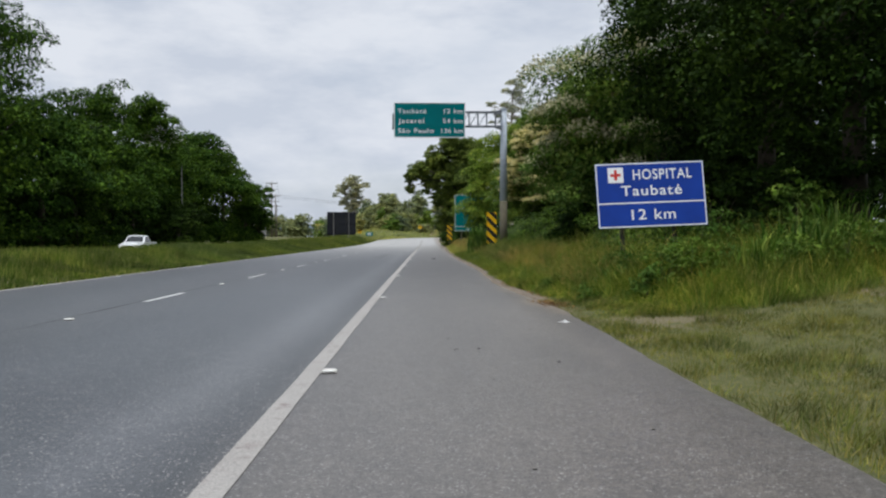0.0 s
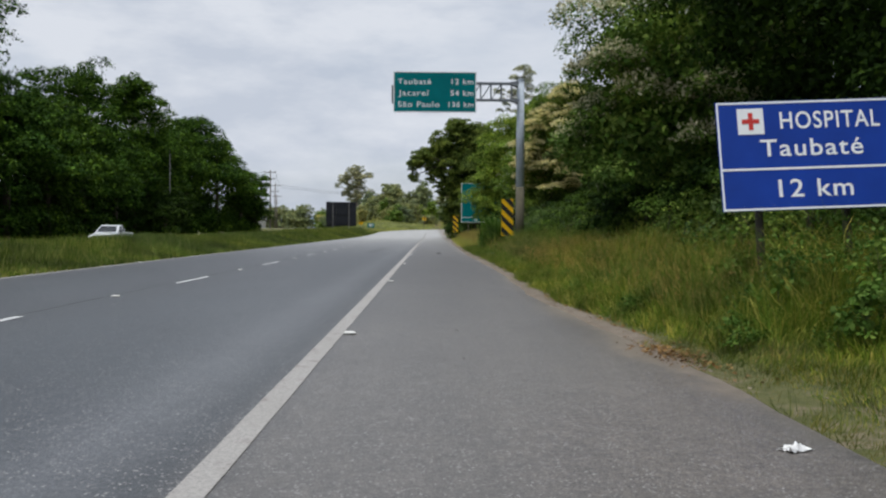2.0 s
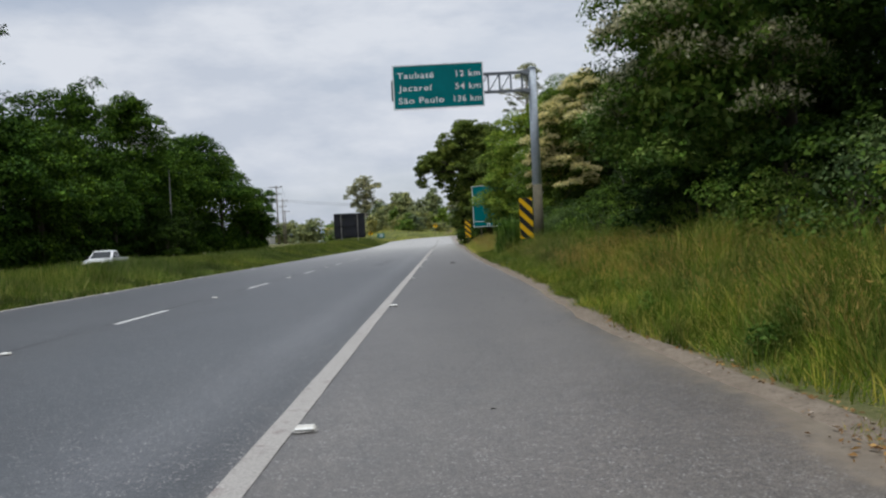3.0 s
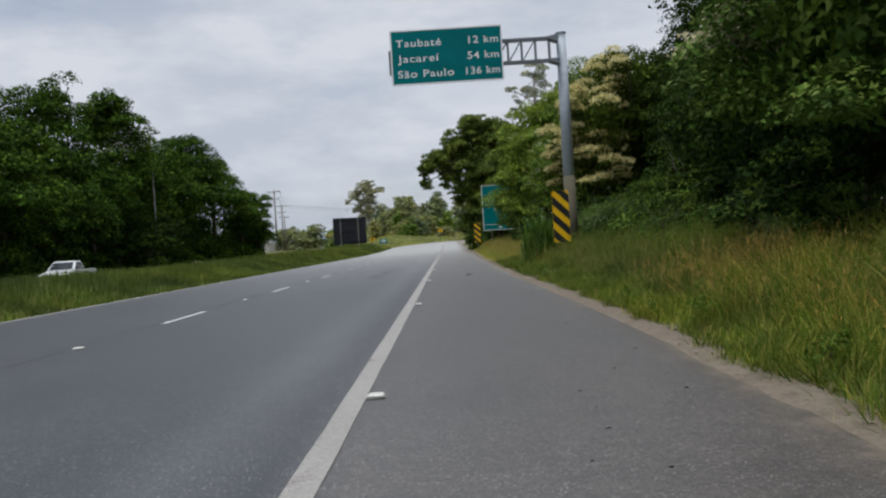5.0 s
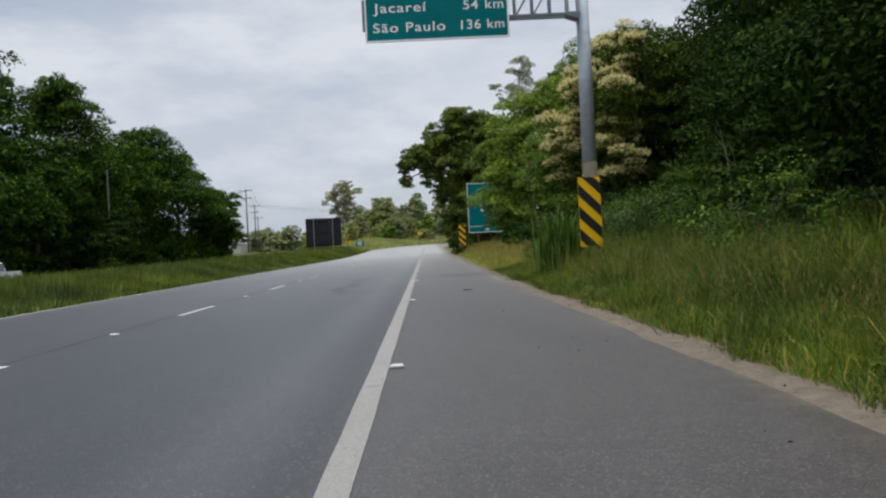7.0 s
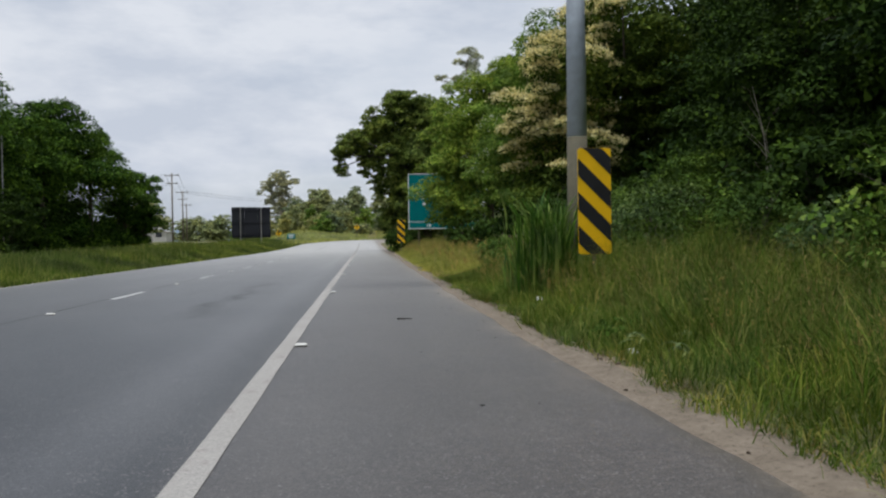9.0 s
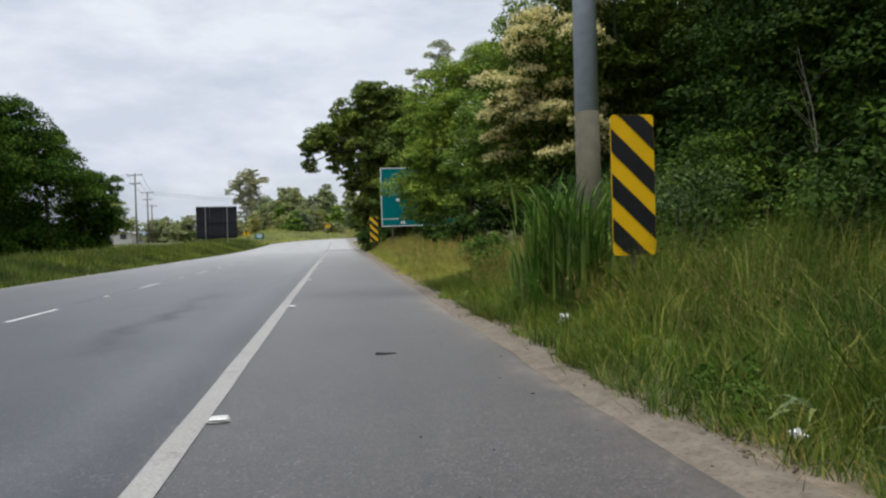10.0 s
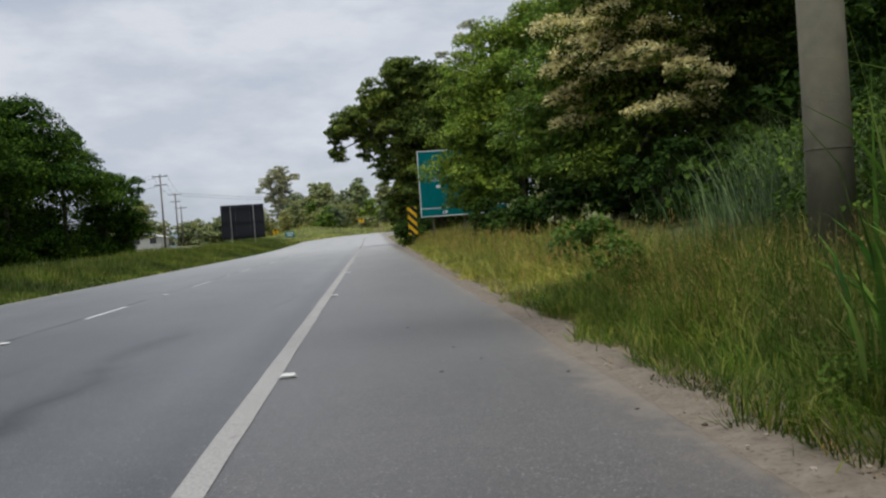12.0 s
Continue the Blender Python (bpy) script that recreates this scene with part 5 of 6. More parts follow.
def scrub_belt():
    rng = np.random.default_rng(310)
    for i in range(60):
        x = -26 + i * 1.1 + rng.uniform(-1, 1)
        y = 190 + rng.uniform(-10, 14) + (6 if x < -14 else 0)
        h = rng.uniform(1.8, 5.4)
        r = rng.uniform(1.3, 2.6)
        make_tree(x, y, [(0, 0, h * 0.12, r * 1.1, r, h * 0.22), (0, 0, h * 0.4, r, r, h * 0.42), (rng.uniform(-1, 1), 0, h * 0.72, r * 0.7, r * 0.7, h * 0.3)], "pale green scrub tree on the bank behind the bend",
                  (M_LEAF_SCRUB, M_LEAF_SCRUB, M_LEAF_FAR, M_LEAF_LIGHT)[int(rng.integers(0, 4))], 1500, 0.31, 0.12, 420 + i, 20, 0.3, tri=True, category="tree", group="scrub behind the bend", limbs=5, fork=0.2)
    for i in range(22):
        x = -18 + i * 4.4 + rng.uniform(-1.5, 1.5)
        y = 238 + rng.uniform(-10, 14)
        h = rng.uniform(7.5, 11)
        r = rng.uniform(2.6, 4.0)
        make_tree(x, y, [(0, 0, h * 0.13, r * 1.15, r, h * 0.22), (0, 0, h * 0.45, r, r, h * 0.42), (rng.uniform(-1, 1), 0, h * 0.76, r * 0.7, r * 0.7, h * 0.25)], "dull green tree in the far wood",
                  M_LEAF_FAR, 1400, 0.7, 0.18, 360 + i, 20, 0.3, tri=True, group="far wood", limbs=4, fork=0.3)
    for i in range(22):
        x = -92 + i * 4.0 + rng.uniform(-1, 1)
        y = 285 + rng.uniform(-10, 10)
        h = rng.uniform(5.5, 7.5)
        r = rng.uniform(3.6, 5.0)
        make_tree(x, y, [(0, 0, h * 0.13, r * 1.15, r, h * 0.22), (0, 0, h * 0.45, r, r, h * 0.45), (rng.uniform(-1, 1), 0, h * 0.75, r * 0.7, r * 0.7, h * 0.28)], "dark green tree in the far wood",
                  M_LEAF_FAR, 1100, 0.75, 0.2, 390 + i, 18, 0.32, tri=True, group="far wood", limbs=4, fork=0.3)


scrub_belt()
make_tree(6.5, 172.0, ell((-2.5, 0, 9.4, 2.6, 2.2, 1.1), (0.5, 0, 8.4, 2.6, 2.2, 1.2), (-0.5, 0, 6.4, 2.4, 2.2, 1.6), (2.5, 0, 5.0, 3.0, 3.0, 3.2)),
          "open-crowned tree on the inside of the bend", M_LEAF_FAR, 4000, 0.4, 0.2, 302, 14, 0.32)


def hills():
    xs = np.linspace(-1900, 700, 90)
    top = 26 + 16 * wobble(xs, 0 * xs, 260) + 9 * wobble(xs, 0 * xs + 5, 90, 2.0)
    top = np.clip(top, 8, None) + 22 * np.exp(-((xs + 560) / 170) ** 2)
    rows = [np.stack([xs, np.full(90, 2300.0), np.full(90, -5.0)], 1), np.stack([xs, 2400 + 0 * xs, top * 0.7], 1), np.stack([xs, 2550 + 0 * xs, top], 1), np.stack([xs, 2800 + 0 * xs, -5 + 0 * xs], 1)]
    V = np.concatenate(rows)
    i = (np.arange(3)[:, None] * 90 + np.arange(89)[None]).ravel()
    return quick_mesh("hills", V, np.stack([i, i + 1, i + 91, i + 90], 1), True)


tagged(part("backdrop_hills", hills(), M_HILL), "hills on the horizon, haze painted as blue-grey", "hills", "", "structure")


# ---- signs ----
def striped_marker(x, y, z, turn, label):
    """Hazard marker: yellow board with slanting black bars, on a steel post."""
    w, h = 0.49, 1.53
    ob = thing("hazard_marker", label, "road sign", pose(x, y, land_at(x, y), 0, 0, turn))
    z0 = z - land_at(x, y)
    bd = bmesh.new()
    r = 0.045
    ring = []
    for cx, cz, a0 in ((w / 2 - r, h - r, 0), (-w / 2 + r, h - r, 90), (-w / 2 + r, r, 180), (w / 2 - r, r, 270)):
        for k in range(5):
            a = radians(a0 + k * 22.5)
            ring.append((cx + r * math.cos(a), cz + r * math.sin(a)))
    front = [bd.verts.new((px, 0, z0 + pz)) for px, pz in ring]
    rear = [bd.verts.new((px, 0.012, z0 + pz)) for px, pz in ring]
    bd.faces.new(front)
    bd.faces.new(rear[::-1])
    for k in range(len(ring)):
        j = (k + 1) % len(ring)
        bd.faces.new((front[k], rear[k], rear[j], front[j]))
    bmesh.ops.recalc_face_normals(bd, faces=bd.faces)
    part("board", bd, M_YELLOW, ob, "yellow reflective board")
    # black bars fall to the right; each is cut to the board's outline
    step, thick, slope = 0.485, 0.255, 0.99
    for k in range(5):
        up = 0.0475 + step * k
        sb = bmesh.new()
        pts = []
        for px in np.linspace(-w / 2 + 0.003, w / 2 - 0.003, 9):
            mid = up - px * slope
            pts.append((px, mid - thick / 2, mid + thick / 2))

        def inside(px, pz):
            lim = 0.0 if abs(px) < w / 2 - r else r - math.sqrt(max(0, r * r - (abs(px) - (w / 2 - r)) ** 2))
            return min(max(pz, lim + 0.002), h - lim - 0.002)
        lo = [(px, inside(px, a)) for px, a, b in pts]
        hi = [(px, inside(px, b)) for px, a, b in pts]
        for q in range(8):
            quad = [lo[q], lo[q + 1], hi[q + 1], hi[q]]
            if abs(hi[q][1] - lo[q][1]) + abs(hi[q + 1][1] - lo[q + 1][1]) < 0.004:
                continue
            sb.faces.new([sb.verts.new((px, -0.004, z0 + pz)) for px, pz in quad])
        bmesh.ops.remove_doubles(sb, verts=sb.verts, dist=0.0005)
        if len(sb.faces):
            part("black_bar", sb, M_BLACK, ob, "slanting black bar")
        else:
            sb.free()
    part("post", rod((0, 0.05, -0.3), (0, 0.05, z0 + h * 0.9), 0.03), M_STEEL_DARK, ob)
    return ob


striped_marker(3.17, 39.12, 0.71, 1.5, "yellow and black striped hazard marker in the tall grass")
striped_marker(2.25, 84.5, 0.70, 0, "yellow and black striped hazard marker beside a tall green sign")


def hospital_sign():
    g = land_at(4.1, 12.3)
    ob = thing("hospital_sign", "leaning blue hospital direction sign with white lettering on posts", "road sign", pose(4.105, 12.25, g, 0, 0, 0.5))
    holder = thing("sign_face", "", "", pose(0, 0, 1.805 - g, -8.5, -2.3, 0))
    holder.parent = ob
    w, h = 2.0, 1.2
    board = part("panel", box(-w / 2, w / 2, 0, 0.02, -h / 2, h / 2, 0.004), M_SIGN_BLUE, ob, "blue reflective panel", holder.matrix_basis)
    bpy.data.objects.remove(holder)
    for a in (box(-w / 2 + 0.006, w / 2 - 0.006, -0.004, 0.001, h / 2 - 0.028, h / 2 - 0.006), box(-w / 2 + 0.006, w / 2 - 0.006, -0.004, 0.001, -h / 2 + 0.006, -h / 2 + 0.028),
              box(-w / 2 + 0.006, -w / 2 + 0.026, -0.004, 0.001, -h / 2 + 0.028, h / 2 - 0.028), box(w / 2 - 0.026, w / 2 - 0.006, -0.004, 0.001, -h / 2 + 0.028, h / 2 - 0.028)):
        part("border", a, M_SIGN_WHITE, board, "white border strip")
    zz = lambda v: h / 2 - v * h
    xx = lambda u: -w / 2 + u * w
    part("divider", box(-w / 2 + 0.027, w / 2 - 0.027, -0.004, 0.001, zz(0.633), zz(0.613)), M_SIGN_WHITE, board, "white dividing line")
    part("plate", box(xx(0.114), xx(0.256), -0.005, 0.001, zz(0.303), zz(0.065)), M_SIGN_WHITE, board, "white square plate")
    cx, cz = xx(0.185), zz(0.184)
    part("cross", box(cx - 0.095, cx + 0.095, -0.009, -0.0055, cz - 0.024, cz + 0.024), M_SIGN_RED, board, "red cross")
    part("cross", box(cx - 0.024, cx + 0.024, -0.0095, -0.0055, cz - 0.095, cz + 0.095), M_SIGN_RED, board, "red cross")
    lettering("HOSPITAL", xx(0.345), xx(0.888), zz(0.258), 0.185, 0, M_SIGN_WHITE, board)
    lettering("Taubaté", xx(0.227), xx(0.784), zz(0.507), 0.185, 0, M_SIGN_WHITE, board)
    lettering("12 km", xx(0.308), xx(0.71), zz(0.88), 0.19, 0, M_SIGN_WHITE, board)
    for px in (-0.47, 0.5):
        part("post", rod((px, 0.0, -0.3), (px - 0.03 * 1, 0.38, 2.42 - g), 0.045, 0.045), M_POST, ob, "dark weathered post")
    return ob


hospital_sign()


def gantry():
    ob = thing("overhead_sign", "green overhead distance sign on a grey steel cantilever post", "road sign", pose(4.21, 44.3, land_at(4.21, 44.3)))
    g = land_at(4.21, 44.3)
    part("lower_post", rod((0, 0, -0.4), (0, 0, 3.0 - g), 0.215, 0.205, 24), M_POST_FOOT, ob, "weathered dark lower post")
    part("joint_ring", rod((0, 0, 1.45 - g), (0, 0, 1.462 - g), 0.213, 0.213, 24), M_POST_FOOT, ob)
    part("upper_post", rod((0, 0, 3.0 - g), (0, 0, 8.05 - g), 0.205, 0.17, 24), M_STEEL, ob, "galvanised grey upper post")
    part("post_cap", rod((0, 0, 8.05 - g), (0, 0, 8.10 - g), 0.20, 0.15, 24), M_STEEL, ob)
    z0, z1 = 7.08 - g, 7.86 - g
    x_end = -5.89
    for z in (z0, z1):
        for dy in (-0.30, 0.04):
            part("chord", box(x_end, -0.12, dy - 0.036, dy + 0.036, z - 0.036, z + 0.036, 0.006), M_TRUSS, ob)
    xs = np.linspace(-0.45, x_end + 0.1, 12)
    for k in range(11):
        for dy in (-0.30, 0.04):
            part("upright", rod((xs[k], dy, z0), (xs[k], dy, z1), 0.026, sides=8), M_TRUSS, ob)
            if k > 0:
                part("diagonal", rod((xs[k], dy, z1), (xs[k + 1], dy, z0), 0.019, sides=8), M_TRUSS, ob)
    for z in (z0, z1):
        br = bmesh.new()
        vs = [(-0.16, z + 0.04), (-0.16, z - 0.16), (-0.50, z - 0.04), (-0.50, z + 0.04)] if z == z0 else [(-0.15, z + 0.10), (-0.15, z - 0.16), (-0.50, z - 0.04), (-0.50, z + 0.04)]
        fr = [br.verts.new((a, -0.38, b)) for a, b in vs]
        bk = [br.verts.new((a, 0.08, b)) for a, b in vs]
        br.faces.new(fr)
        br.faces.new(bk[::-1])
        for k in range(4):
            br.faces.new((fr[k], bk[k], bk[(k + 1) % 4], fr[(k + 1) % 4]))
        bmesh.ops.recalc_face_normals(br, faces=br.faces)
        part("bracket", br, M_TRUSS, ob)
    yf = -0.95
    px0, px1, pz0, pz1 = -1.785 - 4.21, 2.06 - 4.21, 6.375 - g, 8.258 - g
    board = part("panel", box(px0, px1, yf, yf + 0.05, pz0, pz1, 0.006), M_SIGN_GREEN, ob, "green reflective panel")
    t = 0.045
    for a in (box(px0, px1, yf - 0.006, yf + 0.0015, pz1 - t, pz1), box(px0, px1, yf - 0.006, yf + 0.0015, pz0, pz0 + t),
              box(px0, px0 + t, yf - 0.006, yf + 0.0015, pz0 + t, pz1 - t), box(px1 - t, px1, yf - 0.006, yf + 0.0015, pz0 + t, pz1 - t)):
        part("border", a, M_SIGN_WHITE, board, "pale border strip")
    w, h = px1 - px0, pz1 - pz0
    for row, (town, dist) in enumerate((("Taubaté", "12 km"), ("Jacareí", "54 km"), ("São Paulo", "136 km"))):
        zf = pz1 - h * (0.305 + 0.28 * row)
        lettering(town, px0 + (0.05, 0.06, 0.055)[row] * w, px0 + (0.455, 0.43, 0.555)[row] * w, zf, 0.245, yf, M_SIGN_WHITE, board)
        lettering(dist, px0 + (0.70, 0.685, 0.665)[row] * w, px0 + 0.965 * w, zf, 0.245, yf, M_SIGN_WHITE, board)
    part("rear_panel", box(px0 - 0.13, px1 - 0.1, 0.08, 0.12, pz0 + 0.55, pz1 - 0.45), M_SIGN_BACK, ob, "bare metal back of a second panel")
    for px in (-2.6, -3.9, -5.2):
        part("clamp", box(px - 0.03, px + 0.03, yf + 0.05, -0.36, pz0 + 0.5, pz1 - 0.1), M_STEEL, ob)
    return ob


gantry()


def tall_green_sign():
    g = land_at(5.3, 85.8)
    ob = thing("direction_sign", "tall green direction sign half covered by foliage", "road sign", pose(2.82, 85.8, g))
    w, h, z0 = 5.0, 3.75, 1.62 - g
    board = part("panel", box(0, w, 0, 0.05, z0, z0 + h, 0.006), M_SIGN_GREEN, ob, "green reflective panel")
    t = 0.05
    for a in (box(0, w, -0.006, 0.0015, z0 + h - t, z0 + h), box(0, w, -0.006, 0.0015, z0, z0 + t), box(0, t, -0.006, 0.0015, z0 + t, z0 + h - t), box(w - t, w, -0.006, 0.0015, z0 + t, z0 + h - t)):
        part("border", a, M_SIGN_WHITE, board, "pale border strip")
    part("divider", box(t, w - t, -0.006, 0.0015, z0 + 0.46, z0 + 0.50), M_SIGN_WHITE, board, "pale dividing line")
    lettering("Qu", 0.80, 1.12, z0 + 2.0, 0.19, 0, M_SIGN_WHITE, board)
    for a, b, z in ((0.98, 1.2, 1.62), (1.25, 1.32, 0.15), (1.38, 1.52, 0.15)):
        part("letter_bar", box(a, b, -0.006, 0.0, z0 + z, z0 + z + 0.16), M_SIGN_WHITE, board, "white illegible lettering")
    for px in (0.7, 2.5, 4.3):
        part("post", rod((px, 0.13, -0.3), (px, 0.13, z0 + h), 0.07), M_STEEL_DARK, ob)
    return ob


tall_green_sign()


def board_back():
    g = land_at(-12.4, 123)
    ob = thing("billboard", "dark back of a roadside billboard on the grass median", "billboard", pose(-12.456, 122.9, g, 0, 0, 2))
    w, z0, z1 = 4.15, 1.3 - g, 4.64 - g
    for k in range(3):
        part("panel", box(-w / 2 + k * w / 3 + 0.004, -w / 2 + (k + 1) * w / 3 - 0.004, 0, 0.05, z0, z1 - 0.02 * k, 0.004), M_BOARD, ob, "black panel sheet")
    for z in (z0 + 0.3, (z0 + z1) / 2, z1 - 0.3):
        part("rail", box(-w / 2, w / 2, -0.05, -0.002, z - 0.04, z + 0.04), M_BOARD, ob)
    for px in (-w / 2 + 0.95, w / 2 - 1.0):
        part("post", box(px - 0.035, px + 0.035, -0.16, -0.052, -0.4, z1 - 0.02, 0.008), M_CONCRETE, ob, "pale post")
    return ob


board_back()


def diamond_sign(x, y, z, size, label):
    g = land_at(x, y)
    ob = thing("curve_sign", label, "road sign", pose(x, y, g))
    h = size / math.sqrt(2)
    bd = box(-h, h, 0, 0.02, -h, h, 0.03)
    bmesh.ops.transform(bd, matrix=pose(0, 0, z - g, 0, 45, 0), verts=bd.verts)
    part("panel", bd, M_YELLOW, ob, "yellow diamond panel")
    part("symbol", box(-0.06, 0.06, -0.006, -0.001, z - g - 0.3, z - g + 0.15), M_BLACK, ob, "black arrow stem")
    tip = bmesh.new()
    tip.faces.new([tip.verts.new((a, -0.006, z - g + b)) for a, b in ((-0.2, 0.1), (0.2, 0.1), (0.06, 0.36))])
    part("symbol", tip, M_BLACK, ob, "black arrow head")
    part("post", rod((0, 0.05, -0.3), (0, 0.05, z - g + h), 0.04), M_WOOD, ob)
    return ob


diamond_sign(-1.4, 166.5, 2.9, 0.46, "yellow diamond curve sign on the far bank")
diamond_sign(-10.8, 136.0, 1.85, 0.40, "yellow diamond sign on the grass median")


def small_green_sign():
    x, y = -9.35, 137.0
    g = land_at(x, y)
    ob = thing("small_sign", "small green sign on two short posts", "road sign", pose(x, y, g))
    z0 = 1.15 - g
    board = part("panel", box(-0.52, 0.52, 0, 0.03, z0, z0 + 0.66, 0.005), M_SIGN_GREEN, ob)
    for z, a in ((0.40, 0.36), (0.16, 0.28)):
        part("letter_bar", box(-a, a, -0.005, 0.0, z0 + z, z0 + z + 0.12), M_SIGN_WHITE, board, "white illegible lettering")
    for px in (-0.35, 0.35):
        part("post", rod((px, 0.06, -0.3), (px, 0.06, z0 + 0.6), 0.03), M_WOOD, ob)


small_green_sign()


# ---- poles and cables ----
def utility_pole(x, y, top, label, arms=2, r=0.16, material=None, turn=0):
    g = land_at(x, y)
    ob = thing("utility_pole", label, "utility pole", pose(x, y, g, 0, 0, turn), "utility poles")
    part("pole", rod((0, 0, -0.3), (0, 0, top - g), r, r * 0.65, 12), material or M_WOOD, ob)
    for k in range(arms):
        z = top - g - 0.35 - 1.3 * k
        ln = 1.15 if k == 0 else 0.9
        part("crossarm", box(-ln, ln, -0.16, -0.04, z - 0.06, z + 0.06, 0.01), M_WOOD, ob)
        for px in (-ln + 0.1, 0.0, ln - 0.1):
            part("insulator", rod((px, -0.1, z + 0.06), (px, -0.1, z + 0.22), 0.045, 0.03, 8), M_STUD, ob)
    return ob


utility_pole(-30.9, 169.9, 12.0, "tall grey-green wooden utility pole with crossarms")
utility_pole(-35.4, 200.0, 10.9, "wooden utility pole with crossarm further off")
utility_pole(-37.5, 214.0, 9.0, "short utility pole by far houses", 1)
utility_pole(-33.6, 150.0, 10.2, "utility pole at the end of the wood", 1)
utility_pole(-21.5, 250.0, 8.5, "thin far utility pole behind the median", 0, 0.12)
for k, (lx, ly, lh) in enumerate(((-28.3, 96.2, 5.4), (-27.8, 93.6, 4.2), (-28.6, 99.6, 5.0))):
    shrub(lx, ly, 2.1, lh, 898 + k, M_LEAF_FOREST, "dark bush round the foot of a grey post", 3200, 0.20, "bushes round the post")
lamp_pole = thing("lamp_post", "slender grey post in front of the dark wood", "post", pose(-28.6, 98.4, land_at(-28.6, 98.4)))
part("pole", rod((0, 0, -0.3), (0, 0, 9.9), 0.075, 0.05, 10), M_CONCRETE, lamp_pole)
part("cap", rod((0, 0, 9.9), (0, 0, 9.97), 0.06, 0.04, 10), M_CONCRETE, lamp_pole)


def cable(a, b, sag, label="thin dark overhead cable between poles", r=0.022):
    t = np.linspace(0, 1, 13)
    p = np.array(a)[None] * (1 - t)[:, None] + np.array(b)[None] * t[:, None]
    p[:, 2] -= sag * 4 * t * (1 - t)
    tagged(part("cable", tube([[(*q, r) for q in p]], 5), M_WIRE), label, "cable", "overhead cables")


for dx, dz in ((-1.05, -0.15), (1.05, -0.15), (0.85, -1.45)):
    cable((-30.9 + dx, 169.8, 12.0 + dz), (-35.4 + dx, 199.9, 10.9 + dz), 0.5)
    cable((-30.9 + dx, 169.8, 12.0 + dz), (-33.6 + dx, 149.9, 10.2 + dz), 0.5)
for dz in (-0.15, -0.6):
    cable((-34.5, 199.9, 10.9 + dz), (12.0, 262.0, 11.2 + dz), 1.3)


# ---- far buildings behind the median ----
def shed(x, y, w, d, h, label):
    g = land_at(x, y)
    ob = thing("house", label, "house", pose(x, y, g))
    part("wall", box(-w / 2, w / 2, -d / 2, d / 2, -0.2, h), M_WALL, ob)
    bm = bmesh.new()
    ridge = h + w * 0.14
    for sgn in (-1, 1):
        a = [(0, -d / 2 - 0.3, ridge), (sgn * (w / 2 + 0.3), -d / 2 - 0.3, h - 0.02), (sgn * (w / 2 + 0.3), d / 2 + 0.3, h - 0.02), (0, d / 2 + 0.3, ridge)]
        lo = [bm.verts.new(p) for p in a]
        hi = [bm.verts.new((p[0], p[1], p[2] + 0.12)) for p in a]
        bm.faces.new(lo)
        bm.faces.new(hi)
        for k in range(4):
            bm.faces.new((lo[k], lo[(k + 1) % 4], hi[(k + 1) % 4], hi[k]))
    bmesh.ops.recalc_face_normals(bm, faces=bm.faces)
    part("roof", bm, M_ROOF, ob)
    for px in (-w / 4, w / 4):
        part("window", box(px - 0.6, px + 0.6, -d / 2 - 0.03, -d / 2 - 0.002, 0.9, 1.9), M_GLASS_DARK, ob)


shed(-42.0, 205.0, 6.0, 6.0, 1.9, "low pale house with a fibre-cement roof")


